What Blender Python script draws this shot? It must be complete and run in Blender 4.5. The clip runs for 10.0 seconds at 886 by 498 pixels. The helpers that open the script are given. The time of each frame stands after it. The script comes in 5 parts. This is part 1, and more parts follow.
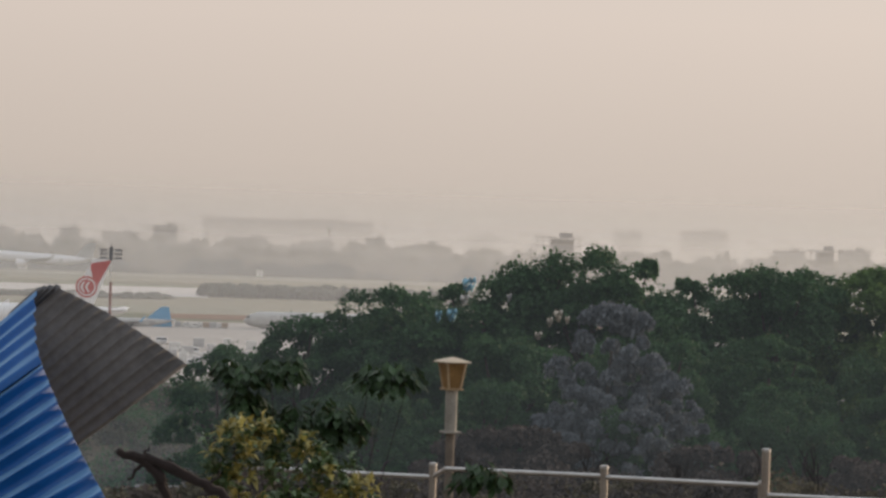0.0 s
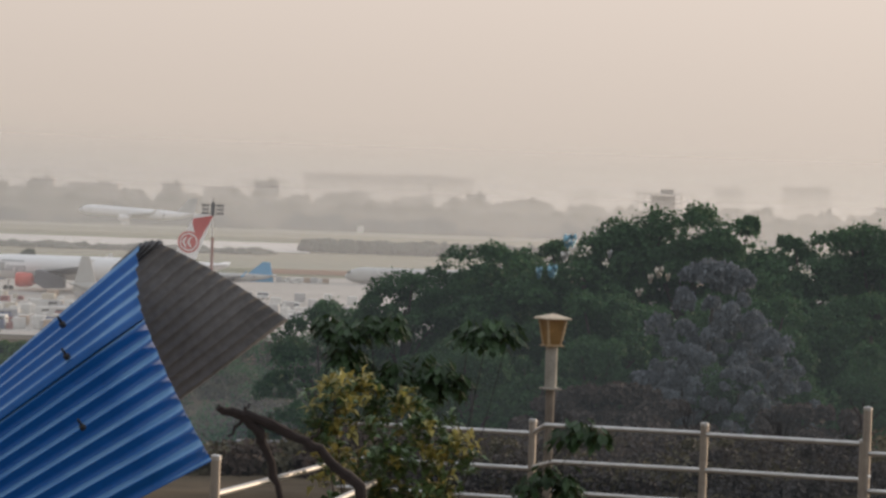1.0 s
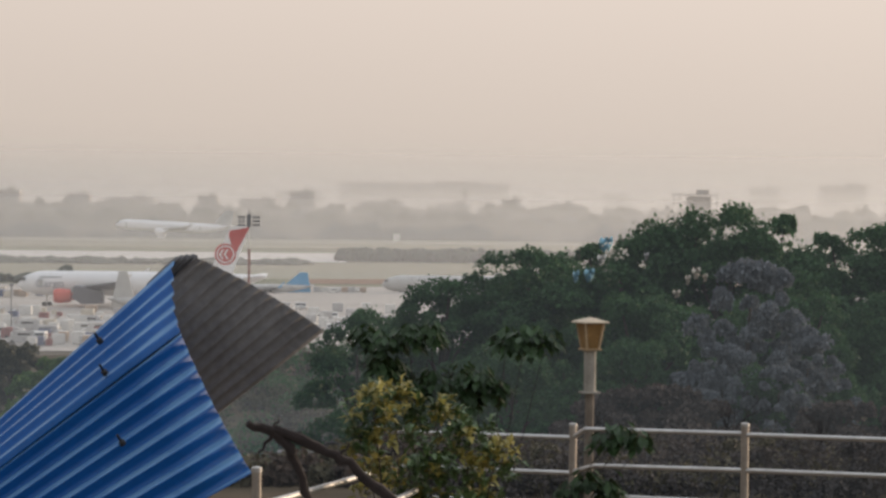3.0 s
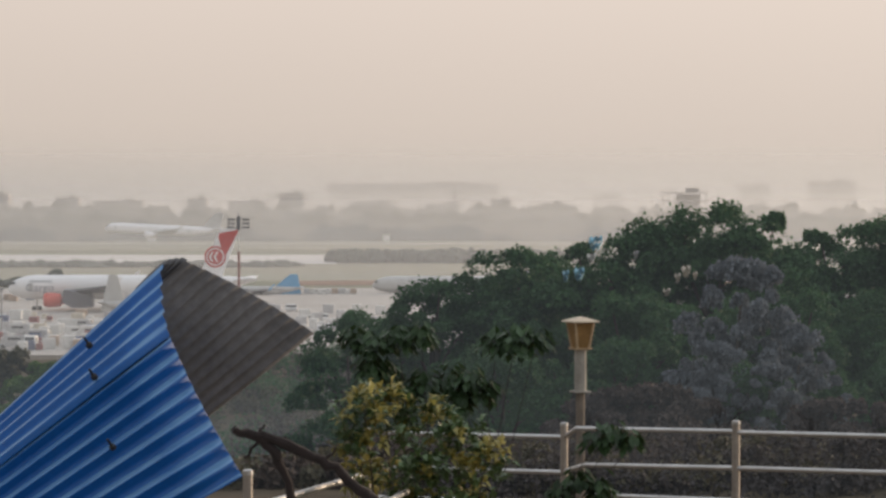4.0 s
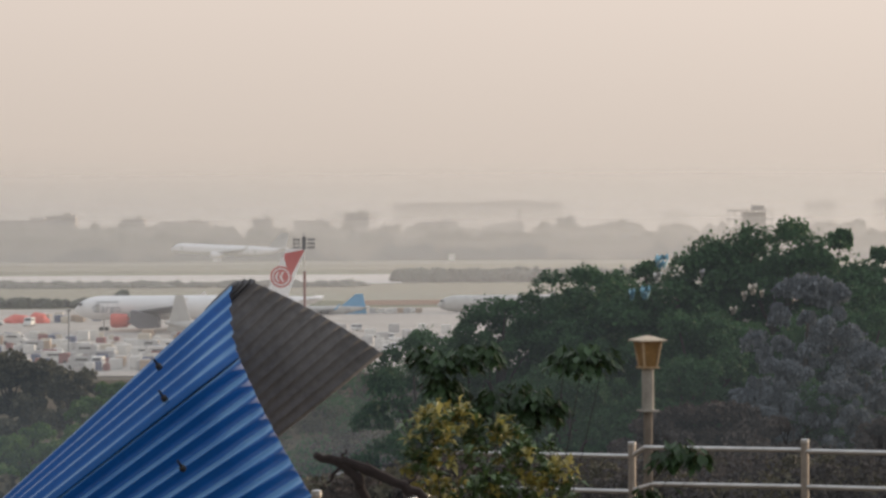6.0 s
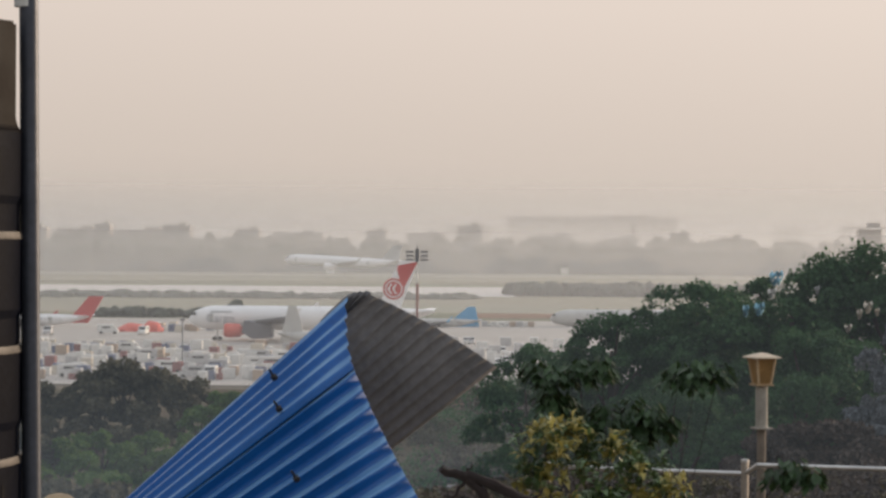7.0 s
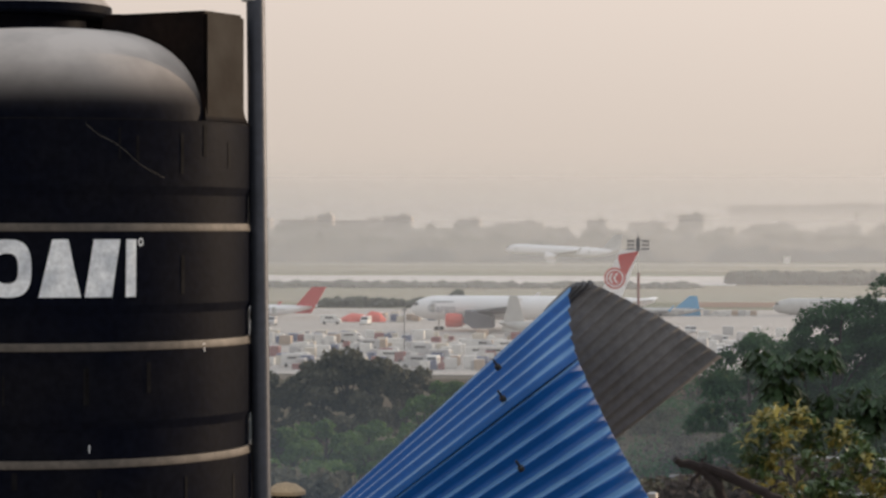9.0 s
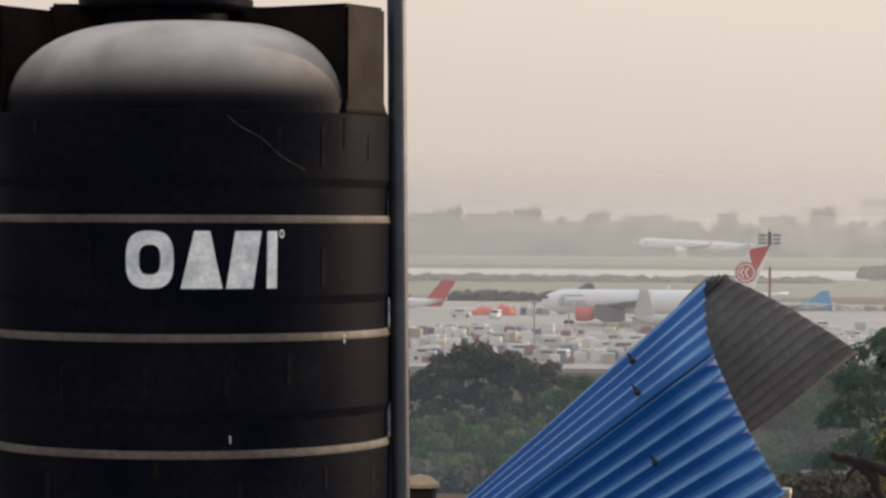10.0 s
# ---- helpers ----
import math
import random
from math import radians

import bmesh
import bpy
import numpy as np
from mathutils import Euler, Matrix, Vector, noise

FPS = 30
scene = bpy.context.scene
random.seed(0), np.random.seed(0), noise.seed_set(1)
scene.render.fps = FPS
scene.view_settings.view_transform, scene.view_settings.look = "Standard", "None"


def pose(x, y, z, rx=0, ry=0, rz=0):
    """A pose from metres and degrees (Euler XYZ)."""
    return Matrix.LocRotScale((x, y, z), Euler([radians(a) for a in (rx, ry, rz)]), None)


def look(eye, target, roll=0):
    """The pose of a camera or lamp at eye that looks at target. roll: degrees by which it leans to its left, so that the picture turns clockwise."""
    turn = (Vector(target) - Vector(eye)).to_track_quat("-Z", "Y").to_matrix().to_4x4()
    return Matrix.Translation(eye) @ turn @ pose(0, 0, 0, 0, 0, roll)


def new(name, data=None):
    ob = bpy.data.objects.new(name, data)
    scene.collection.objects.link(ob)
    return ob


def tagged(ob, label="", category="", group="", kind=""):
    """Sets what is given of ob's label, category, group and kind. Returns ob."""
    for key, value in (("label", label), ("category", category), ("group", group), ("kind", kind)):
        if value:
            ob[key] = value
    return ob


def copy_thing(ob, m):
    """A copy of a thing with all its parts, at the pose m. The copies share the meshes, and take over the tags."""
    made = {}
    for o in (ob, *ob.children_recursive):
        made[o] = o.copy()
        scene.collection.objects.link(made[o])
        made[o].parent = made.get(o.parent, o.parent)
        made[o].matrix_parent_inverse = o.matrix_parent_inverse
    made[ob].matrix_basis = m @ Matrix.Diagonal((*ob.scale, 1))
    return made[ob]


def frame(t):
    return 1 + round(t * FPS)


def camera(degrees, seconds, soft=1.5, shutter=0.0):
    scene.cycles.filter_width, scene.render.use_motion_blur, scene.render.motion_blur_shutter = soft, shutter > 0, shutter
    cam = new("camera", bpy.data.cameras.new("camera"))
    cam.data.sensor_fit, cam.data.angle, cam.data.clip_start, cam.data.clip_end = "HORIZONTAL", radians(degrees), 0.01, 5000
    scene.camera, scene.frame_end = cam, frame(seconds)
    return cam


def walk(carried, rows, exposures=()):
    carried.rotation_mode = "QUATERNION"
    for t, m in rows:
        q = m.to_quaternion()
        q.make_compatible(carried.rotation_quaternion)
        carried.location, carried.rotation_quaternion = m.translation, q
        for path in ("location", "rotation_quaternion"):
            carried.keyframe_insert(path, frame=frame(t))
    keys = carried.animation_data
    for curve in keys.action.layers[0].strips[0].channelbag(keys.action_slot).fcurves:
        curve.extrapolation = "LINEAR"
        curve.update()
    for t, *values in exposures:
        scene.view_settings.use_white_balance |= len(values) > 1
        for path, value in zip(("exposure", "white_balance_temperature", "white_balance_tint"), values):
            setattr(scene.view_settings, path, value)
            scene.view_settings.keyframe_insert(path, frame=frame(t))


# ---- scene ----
cam = camera(19.77, 10.0, soft=2.7)

# seconds, place (x, y, z), heading to the right, tilt down, lean
ROWS = [
    (0.0, 0.005, 0.000, -0.016, 5.139, 0.025, 1.859),
    (0.1, 0.005, 0.000, -0.016, 4.372, 0.209, 1.694),
    (0.2, 0.005, 0.000, -0.016, 3.838, 0.355, 1.594),
    (0.3, 0.005, 0.000, -0.016, 3.129, 0.352, 1.620),
    (0.5, 0.005, 0.001, -0.016, 2.418, 0.517, 1.755),
    (1.0, 0.006, 0.001, -0.014, 2.907, 1.090, 2.008),
    (1.5, 0.010, 0.002, -0.011, 2.355, 1.073, 1.362),
    (2.0, 0.017, 0.000, -0.009, 1.949, 0.857, 0.887),
    (2.5, 0.016, 0.000, -0.010, 2.075, 0.943, 0.705),
    (2.7, 0.016, 0.000, -0.010, 2.058, 0.964, 0.695),
    (3.8, 0.021, 0.000, -0.006, 2.306, 0.957, 0.064),
    (4.0, 0.022, -0.001, -0.006, 2.308, 0.953, 0.026),
    (4.5, 0.022, -0.001, -0.004, 2.079, 0.836, -0.278),
    (5.0, 0.019, -0.001, -0.003, 1.568, 0.786, -0.538),
    (5.2, 0.017, 0.000, -0.003, 1.371, 0.668, -0.420),
    (6.3, 0.003, 0.000, 0.000, 0.441, 0.481, -0.230),
    (6.5, 0.000, 0.000, 0.000, 0.000, 0.420, -0.110),
    (7.0, -0.007, 0.001, 0.001, -1.707, 0.222, 0.395),
    (7.5, -0.010, -0.002, 0.000, -3.021, 0.186, 0.386),
    (8.0, -0.013, 0.000, 0.002, -4.672, 0.303, 0.241),
    (8.5, -0.011, 0.000, 0.001, -5.628, 0.411, -0.109),
    (9.0, -0.018, -0.001, 0.002, -6.676, 0.475, 0.032),
    (9.5, -0.030, 0.000, 0.000, -7.760, 0.650, 0.274),
    (10.0, -0.041, 0.000, 0.000, -9.606, 0.630, 0.217),
]


def heading(x, y, z, right, down, lean):
    a, b = radians(right), radians(down)
    way = Vector((math.sin(a) * math.cos(b), math.cos(a) * math.cos(b), -math.sin(b)))
    return look((x, y, z), Vector((x, y, z)) + way, lean)


walk(cam, [(r[0], heading(*r[1:])) for r in ROWS], [(0.0, -0.22), (0.5, -0.17), (1.0, -0.10), (2.0, -0.06), (8.0, -0.05), (10.0, 0.05)])

# ---------------------------------------------------------------- light
SUN_AZ, SUN_EL = radians(55), radians(9)
world = bpy.data.worlds.new("world")
scene.world = world
world.use_nodes = True
wn, wl = world.node_tree.nodes, world.node_tree.links
wn.clear()
w_out = wn.new("ShaderNodeOutputWorld")
w_bg = wn.new("ShaderNodeBackground")
w_sky = wn.new("ShaderNodeTexSky")
w_sky.sky_type, w_sky.sun_disc = "NISHITA", False
w_sky.sun_elevation, w_sky.sun_rotation = SUN_EL, SUN_AZ
w_sky.dust_density, w_sky.air_density = 6.0, 1.0
w_scale = wn.new("ShaderNodeMix")
w_scale.data_type, w_scale.blend_type = "RGBA", "MULTIPLY"
w_scale.inputs[0].default_value = 1.0
w_scale.inputs[7].default_value = (0.07, 0.07, 0.07, 1)
wl.new(w_sky.outputs[0], w_scale.inputs[6])
w_co = wn.new("ShaderNodeTexCoord")
w_sep = wn.new("ShaderNodeSeparateXYZ")
wl.new(w_co.outputs["Generated"], w_sep.inputs[0])
w_ramp = wn.new("ShaderNodeValToRGB")
el = w_ramp.color_ramp.elements
el[0].position, el[0].color = 0.0, (0.56, 0.51, 0.465, 1)
el[1].position, el[1].color = 1.0, (0.86, 0.93, 1.04, 1)
e = el.new(0.02)
e.color = (0.665, 0.574, 0.502, 1)
e = el.new(0.09)
e.color = (0.785, 0.674, 0.596, 1)
e = el.new(0.30)
e.color = (0.78, 0.76, 0.74, 1)
wl.new(w_sep.outputs[2], w_ramp.inputs[0])
w_mix = wn.new("ShaderNodeMix")
w_mix.data_type = "RGBA"
w_mix.inputs[0].default_value = 0.06
wl.new(w_ramp.outputs[0], w_mix.inputs[6])
wl.new(w_scale.outputs[2], w_mix.inputs[7])
w_dot, w_side = wn.new("ShaderNodeVectorMath"), wn.new("ShaderNodeMapRange")
w_dot.operation = "DOT_PRODUCT"
w_dot.inputs[1].default_value = (math.sin(SUN_AZ) * math.cos(SUN_EL), math.cos(SUN_AZ) * math.cos(SUN_EL), math.sin(SUN_EL))
wl.new(w_co.outputs["Generated"], w_dot.inputs[0])
wl.new(w_dot.outputs["Value"], w_side.inputs[0])
w_side.inputs[1].default_value, w_side.inputs[2].default_value = 0.2, 0.8
w_side.inputs[3].default_value, w_side.inputs[4].default_value = 0.97, 1.13
w_glow = wn.new("ShaderNodeMix")
w_glow.data_type, w_glow.blend_type = "RGBA", "MULTIPLY"
w_glow.inputs[0].default_value = 1.0
wl.new(w_mix.outputs[2], w_glow.inputs[6])
# the hazy sky opposite the low sun is duller
w_back, w_both = wn.new("ShaderNodeMapRange"), wn.new("ShaderNodeMath")
wl.new(w_dot.outputs["Value"], w_back.inputs[0])
w_back.inputs[1].default_value, w_back.inputs[2].default_value = -1.0, 0.2
w_back.inputs[3].default_value, w_back.inputs[4].default_value = 0.62, 1.0
w_both.operation = "MULTIPLY"
wl.new(w_side.outputs[0], w_both.inputs[0])
wl.new(w_back.outputs[0], w_both.inputs[1])
wl.new(w_both.outputs[0], w_glow.inputs[7])
wl.new(w_glow.outputs[2], w_bg.inputs[0])
w_bg.inputs[1].default_value = 1.0
wl.new(w_bg.outputs[0], w_out.inputs[0])

sun_data = bpy.data.lights.new("sun", "SUN")
sun_data.energy, sun_data.angle, sun_data.color = 2.9, radians(2.5), (1.0, 0.76, 0.54)
sun_way = Vector((math.sin(SUN_AZ) * math.cos(SUN_EL), math.cos(SUN_AZ) * math.cos(SUN_EL), math.sin(SUN_EL)))
sun = new("sun", sun_data)
sun.matrix_world = look(sun_way * 50, (0, 0, 0))

# ---------------------------------------------------------------- materials
MATS = {}


def mat(name, base, rough=0.7, metal=0.0, vary=0.25, scale=3.0, fine=40.0, bump=0.15, tint=None, spec=0.5, rnd=0.0, through_light=0.0):
    """A surface with two scales of variation: large patches and fine grain."""
    if name in MATS:
        return MATS[name]
    m = bpy.data.materials.new(name)
    m.use_nodes = True
    n, l = m.node_tree.nodes, m.node_tree.links
    b = n["Principled BSDF"]
    b.inputs["Metallic"].default_value = metal
    b.inputs["Specular IOR Level"].default_value = spec
    co = n.new("ShaderNodeTexCoord")
    big, small = n.new("ShaderNodeTexNoise"), n.new("ShaderNodeTexNoise")
    big.inputs["Scale"].default_value, small.inputs["Scale"].default_value = scale, fine
    big.inputs["Detail"].default_value, small.inputs["Detail"].default_value = 4, 3
    l.new(co.outputs["Object"], big.inputs["Vector"])
    l.new(co.outputs["Object"], small.inputs["Vector"])
    t = tint or tuple(c * 0.5 for c in base)
    mix = n.new("ShaderNodeMix")
    mix.data_type = "RGBA"
    mix.inputs[6].default_value, mix.inputs[7].default_value = (*base, 1), (*t, 1)
    amount = n.new("ShaderNodeMapRange")
    amount.inputs[1].default_value, amount.inputs[2].default_value = 0.35, 0.7
    amount.inputs[3].default_value, amount.inputs[4].default_value = 0.0, min(1.0, vary * 2)
    l.new(big.outputs[0], amount.inputs[0])
    l.new(amount.outputs[0], mix.inputs[0])
    grain = n.new("ShaderNodeMapRange")
    grain.inputs[1].default_value, grain.inputs[2].default_value = 0.3, 0.7
    grain.inputs[3].default_value, grain.inputs[4].default_value = 1 - vary * 0.5, 1 + vary * 0.5
    l.new(small.outputs[0], grain.inputs[0])
    mul = n.new("ShaderNodeMix")
    mul.data_type, mul.blend_type = "RGBA", "MULTIPLY"
    mul.inputs[0].default_value = 1.0
    l.new(mix.outputs[2], mul.inputs[6])
    l.new(grain.outputs[0], mul.inputs[7])
    colour = mul.outputs[2]
    if rnd:
        isl = n.new("ShaderNodeNewGeometry")
        rr = n.new("ShaderNodeMapRange")
        rr.inputs[3].default_value, rr.inputs[4].default_value = 1 - rnd, 1 + rnd
        l.new(isl.outputs["Random Per Island"], rr.inputs[0])
        m2 = n.new("ShaderNodeMix")
        m2.data_type, m2.blend_type = "RGBA", "MULTIPLY"
        m2.inputs[0].default_value = 1.0
        l.new(colour, m2.inputs[6])
        l.new(rr.outputs[0], m2.inputs[7])
        colour = m2.outputs[2]
    l.new(colour, b.inputs["Base Color"])
    rg = n.new("ShaderNodeMapRange")
    rg.inputs[3].default_value, rg.inputs[4].default_value = max(0.03, rough - 0.12), min(1.0, rough + 0.12)
    l.new(big.outputs[0], rg.inputs[0])
    l.new(rg.outputs[0], b.inputs["Roughness"])
    if bump:
        bp = n.new("ShaderNodeBump")
        bp.inputs["Strength"].default_value, bp.inputs["Distance"].default_value = bump, 0.3 / fine
        l.new(small.outputs[0], bp.inputs["Height"])
        l.new(bp.outputs[0], b.inputs["Normal"])
    if through_light:
        tr = n.new("ShaderNodeBsdfTranslucent")
        l.new(colour, tr.inputs[0])
        ms = n.new("ShaderNodeMixShader")
        ms.inputs[0].default_value = through_light
        l.new(b.outputs[0], ms.inputs[1])
        l.new(tr.outputs[0], ms.inputs[2])
        l.new(ms.outputs[0], n["Material Output"].inputs[0])
    MATS[name] = m
    return m


def haze_mat(name, density, base, top, tint):
    """Thin airborne dust: lets most light through, scatters the rest; thins out upwards from base to top."""
    m = bpy.data.materials.new(name)
    m.use_nodes = True
    n, l = m.node_tree.nodes, m.node_tree.links
    n.remove(n["Principled BSDF"])
    co, sep, fall = n.new("ShaderNodeTexCoord"), n.new("ShaderNodeSeparateXYZ"), n.new("ShaderNodeMapRange")
    fall.interpolation_type = "SMOOTHSTEP"
    l.new(co.outputs["Object"], sep.inputs[0])
    l.new(sep.outputs[2], fall.inputs[0])
    fall.inputs[1].default_value, fall.inputs[2].default_value = base, top
    fall.inputs[3].default_value, fall.inputs[4].default_value = density, 0.0
    d, t, both = n.new("ShaderNodeBsdfDiffuse"), n.new("ShaderNodeBsdfTranslucent"), n.new("ShaderNodeMixShader")
    d.inputs[0].default_value = t.inputs[0].default_value = (*tint, 1)
    both.inputs[0].default_value = 0.66
    l.new(d.outputs[0], both.inputs[1])
    l.new(t.outputs[0], both.inputs[2])
    clear, mixed = n.new("ShaderNodeBsdfTransparent"), n.new("ShaderNodeMixShader")
    l.new(fall.outputs[0], mixed.inputs[0])
    l.new(clear.outputs[0], mixed.inputs[1])
    l.new(both.outputs[0], mixed.inputs[2])
    l.new(mixed.outputs[0], n["Material Output"].inputs[0])
    return m


GRASS = mat("scrub_grass", (0.085, 0.075, 0.050), 0.95, tint=(0.12, 0.085, 0.060), scale=0.06, fine=1.2, vary=0.4, spec=0.05)
FAR_GRASS = mat("airfield_grass", (0.15, 0.155, 0.09), 0.95, tint=(0.22, 0.19, 0.12), scale=0.006, fine=0.1, vary=0.45, bump=0)
CONCRETE = mat("apron_concrete", (0.44, 0.405, 0.365), 0.85, scale=0.03, fine=0.5, vary=0.2, bump=0)
RUNWAY = mat("runway_pale", (0.62, 0.58, 0.54), 0.85, scale=0.02, fine=0.4, vary=0.12, bump=0)
SOIL = mat("red_soil", (0.26, 0.15, 0.09), 0.95, scale=0.3, fine=4, vary=0.3)
CEMENT = mat("weathered_cement", (0.34, 0.32, 0.29), 0.9, scale=1.5, fine=30, vary=0.35)
STEEL = mat("stainless_steel", (0.64, 0.63, 0.62), 0.48, 1.0, vary=0.2, scale=6, fine=90, bump=0.05)
POST_STEEL = mat("dull_steel", (0.42, 0.38, 0.34), 0.5, 0.7, vary=0.3, scale=6, fine=90, bump=0.05)
GALV = mat("galvanised_pipe", (0.062, 0.070, 0.090), 0.45, 0.5, vary=0.25, scale=7, fine=60, bump=0.1)
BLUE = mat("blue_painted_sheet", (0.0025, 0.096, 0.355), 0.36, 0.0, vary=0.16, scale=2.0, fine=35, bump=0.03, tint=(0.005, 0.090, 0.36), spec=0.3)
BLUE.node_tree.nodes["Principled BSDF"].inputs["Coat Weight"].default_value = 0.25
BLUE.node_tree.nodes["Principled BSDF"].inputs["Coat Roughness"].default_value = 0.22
UNDER = mat("grey_sheet_back", (0.172, 0.168, 0.172), 0.9, 0.0, vary=0.3, scale=2.5, fine=30, bump=0.1)
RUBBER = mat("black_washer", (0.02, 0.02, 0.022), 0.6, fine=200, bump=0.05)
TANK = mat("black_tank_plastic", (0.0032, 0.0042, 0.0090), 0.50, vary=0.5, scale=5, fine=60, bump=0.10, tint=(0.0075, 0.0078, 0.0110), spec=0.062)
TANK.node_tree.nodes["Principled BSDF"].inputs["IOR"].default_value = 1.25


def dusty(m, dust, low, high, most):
    """Pale colour on what faces upwards: painted sky light, with settled dust on the tank."""
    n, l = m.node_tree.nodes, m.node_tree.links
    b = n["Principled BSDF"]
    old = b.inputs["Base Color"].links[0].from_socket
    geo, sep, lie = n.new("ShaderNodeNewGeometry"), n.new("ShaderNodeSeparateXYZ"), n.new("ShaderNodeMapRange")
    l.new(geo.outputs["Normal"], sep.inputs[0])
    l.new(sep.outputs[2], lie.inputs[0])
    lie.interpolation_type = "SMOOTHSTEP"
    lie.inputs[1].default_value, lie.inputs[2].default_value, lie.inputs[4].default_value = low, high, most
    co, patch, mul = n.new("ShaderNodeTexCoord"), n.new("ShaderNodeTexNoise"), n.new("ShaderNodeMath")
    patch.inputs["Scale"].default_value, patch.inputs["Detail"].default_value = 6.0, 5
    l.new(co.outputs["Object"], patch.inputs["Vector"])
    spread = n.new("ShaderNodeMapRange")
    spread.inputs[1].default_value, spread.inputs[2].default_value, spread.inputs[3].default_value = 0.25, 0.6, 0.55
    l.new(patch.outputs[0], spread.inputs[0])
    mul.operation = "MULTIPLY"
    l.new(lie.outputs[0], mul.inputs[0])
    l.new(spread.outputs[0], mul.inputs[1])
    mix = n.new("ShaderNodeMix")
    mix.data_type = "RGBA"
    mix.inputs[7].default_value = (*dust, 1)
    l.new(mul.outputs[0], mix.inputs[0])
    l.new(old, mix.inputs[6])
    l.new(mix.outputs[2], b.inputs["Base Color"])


# tank dome and ledges: settled dust, with sky sheen painted into the same tone
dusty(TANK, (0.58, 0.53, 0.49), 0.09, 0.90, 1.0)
# roof ribs: sky light on the upward flanks, painted in as pale blue
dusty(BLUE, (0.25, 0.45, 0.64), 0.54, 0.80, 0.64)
# shell plastic with some of the low sun's brown put into its tint
TANK_LUG = mat("sun_tinted_tank_plastic", (0.006, 0.0050, 0.0055), 0.53, vary=0.5, scale=9, fine=60, bump=0.05, tint=(0.014, 0.0092, 0.0074), spec=0.035)
TANK_STREAK = mat("dusty_tank_streak", (0.012, 0.0115, 0.0130), 0.7, vary=0.5, scale=30, fine=120, bump=0.05, spec=0.05)
# pale tone paints the sky light on the ledges; the scratch shares it
TANK_EDGE = mat("pale_ledge_and_scratch", (0.10, 0.084, 0.070), 0.6, vary=0.5, scale=9, fine=60, bump=0.1)
PAINT_WHITE = mat("chipped_white_paint", (0.86, 0.88, 0.90), 0.6, vary=0.30, scale=22, fine=90, bump=0.1, tint=(0.36, 0.40, 0.46))
STONE_LAMP = mat("sandstone_lamp", (0.46, 0.34, 0.21), 0.85, vary=0.3, scale=6, fine=60)
LAMP_POST = mat("lamp_post_cement", (0.38, 0.36, 0.32), 0.9, vary=0.35, scale=5, fine=60)
LAMP_CAP = mat("lamp_cap", (0.66, 0.55, 0.42), 0.8, vary=0.2, scale=6, fine=60)
AMBER = mat("amber_glass", (0.44, 0.27, 0.11), 0.35, vary=0.25, scale=8, fine=50, through_light=0.35)
BARK = mat("bark", (0.075, 0.06, 0.05), 0.95, vary=0.4, scale=2, fine=20, bump=0.5)
DEAD_WOOD = mat("dead_wood", (0.024, 0.016, 0.015), 0.95, vary=0.5, scale=20, fine=150, bump=0.6)
POST_LOW = mat("weathered_lamp_post", (0.21, 0.18, 0.15), 0.9, vary=0.35, scale=5, fine=60)
SLAB = mat("weathered_slab", (0.15, 0.145, 0.14), 0.9, vary=0.35, scale=2, fine=30)
LEAF = mat("dark_green_leaf", (0.054, 0.122, 0.045), 0.7, vary=0.3, scale=0.25, fine=3, bump=0, rnd=0.22, spec=0.25, through_light=0.25, tint=(0.038, 0.074, 0.040))
LEAF_LIGHT = mat("fresh_green_leaf", (0.105, 0.18, 0.050), 0.6, vary=0.3, scale=0.25, fine=3, bump=0, rnd=0.22, spec=0.25, through_light=0.4)
LEAF_GREY = mat("dusty_grey_leaf", (0.180, 0.200, 0.222), 0.9, vary=0.3, scale=0.4, fine=3, bump=0, rnd=0.3, through_light=0.15, tint=(0.115, 0.126, 0.140))
LEAF_BROWN = mat("dry_brown_leaf", (0.088, 0.066, 0.055), 0.9, vary=0.3, scale=0.4, fine=3, bump=0, rnd=0.2, through_light=0.15)
LEAF_OLIVE = mat("olive_leaf", (0.115, 0.104, 0.066), 0.8, vary=0.3, scale=0.3, fine=3, bump=0, rnd=0.2, through_light=0.2)
LEAF_DRY = mat("withered_scrub_leaf", (0.080, 0.070, 0.066), 0.9, vary=0.35, scale=0.6, fine=4, bump=0, rnd=0.2, through_light=0.2, tint=(0.056, 0.055, 0.060))
LEAF_GLOSS = mat("glossy_leaf", (0.100, 0.160, 0.064), 0.34, vary=0.3, scale=3, fine=30, bump=0, rnd=0.4, through_light=0.2)
LEAF_TUFT = mat("dark_tuft_leaf", (0.042, 0.080, 0.032), 0.4, vary=0.3, scale=3, fine=30, bump=0, rnd=0.4, through_light=0.2, spec=0.28)
LEAF_YELLOW = mat("yellow_leaf", (0.40, 0.345, 0.11), 0.5, vary=0.35, scale=4, fine=30, bump=0, rnd=0.4, through_light=0.3, tint=(0.12, 0.13, 0.03))
FAR_TREE = mat("far_foliage", (0.06, 0.07, 0.05), 0.95, vary=0.3, scale=0.05, fine=0.6, bump=0, rnd=0.25)
WHITE = mat("aircraft_white", (0.88, 0.88, 0.88), 0.4, vary=0.06, scale=0.3, fine=4, bump=0)
RED = mat("aircraft_red", (0.52, 0.06, 0.055), 0.45, vary=0.12, scale=0.3, fine=4, bump=0)
ORANGE = mat("orange_red", (0.72, 0.13, 0.09), 0.5, vary=0.15, scale=0.3, fine=4, bump=0)
SKYBLUE = mat("aircraft_blue", (0.07, 0.36, 0.66), 0.45, vary=0.12, scale=0.3, fine=4, bump=0)
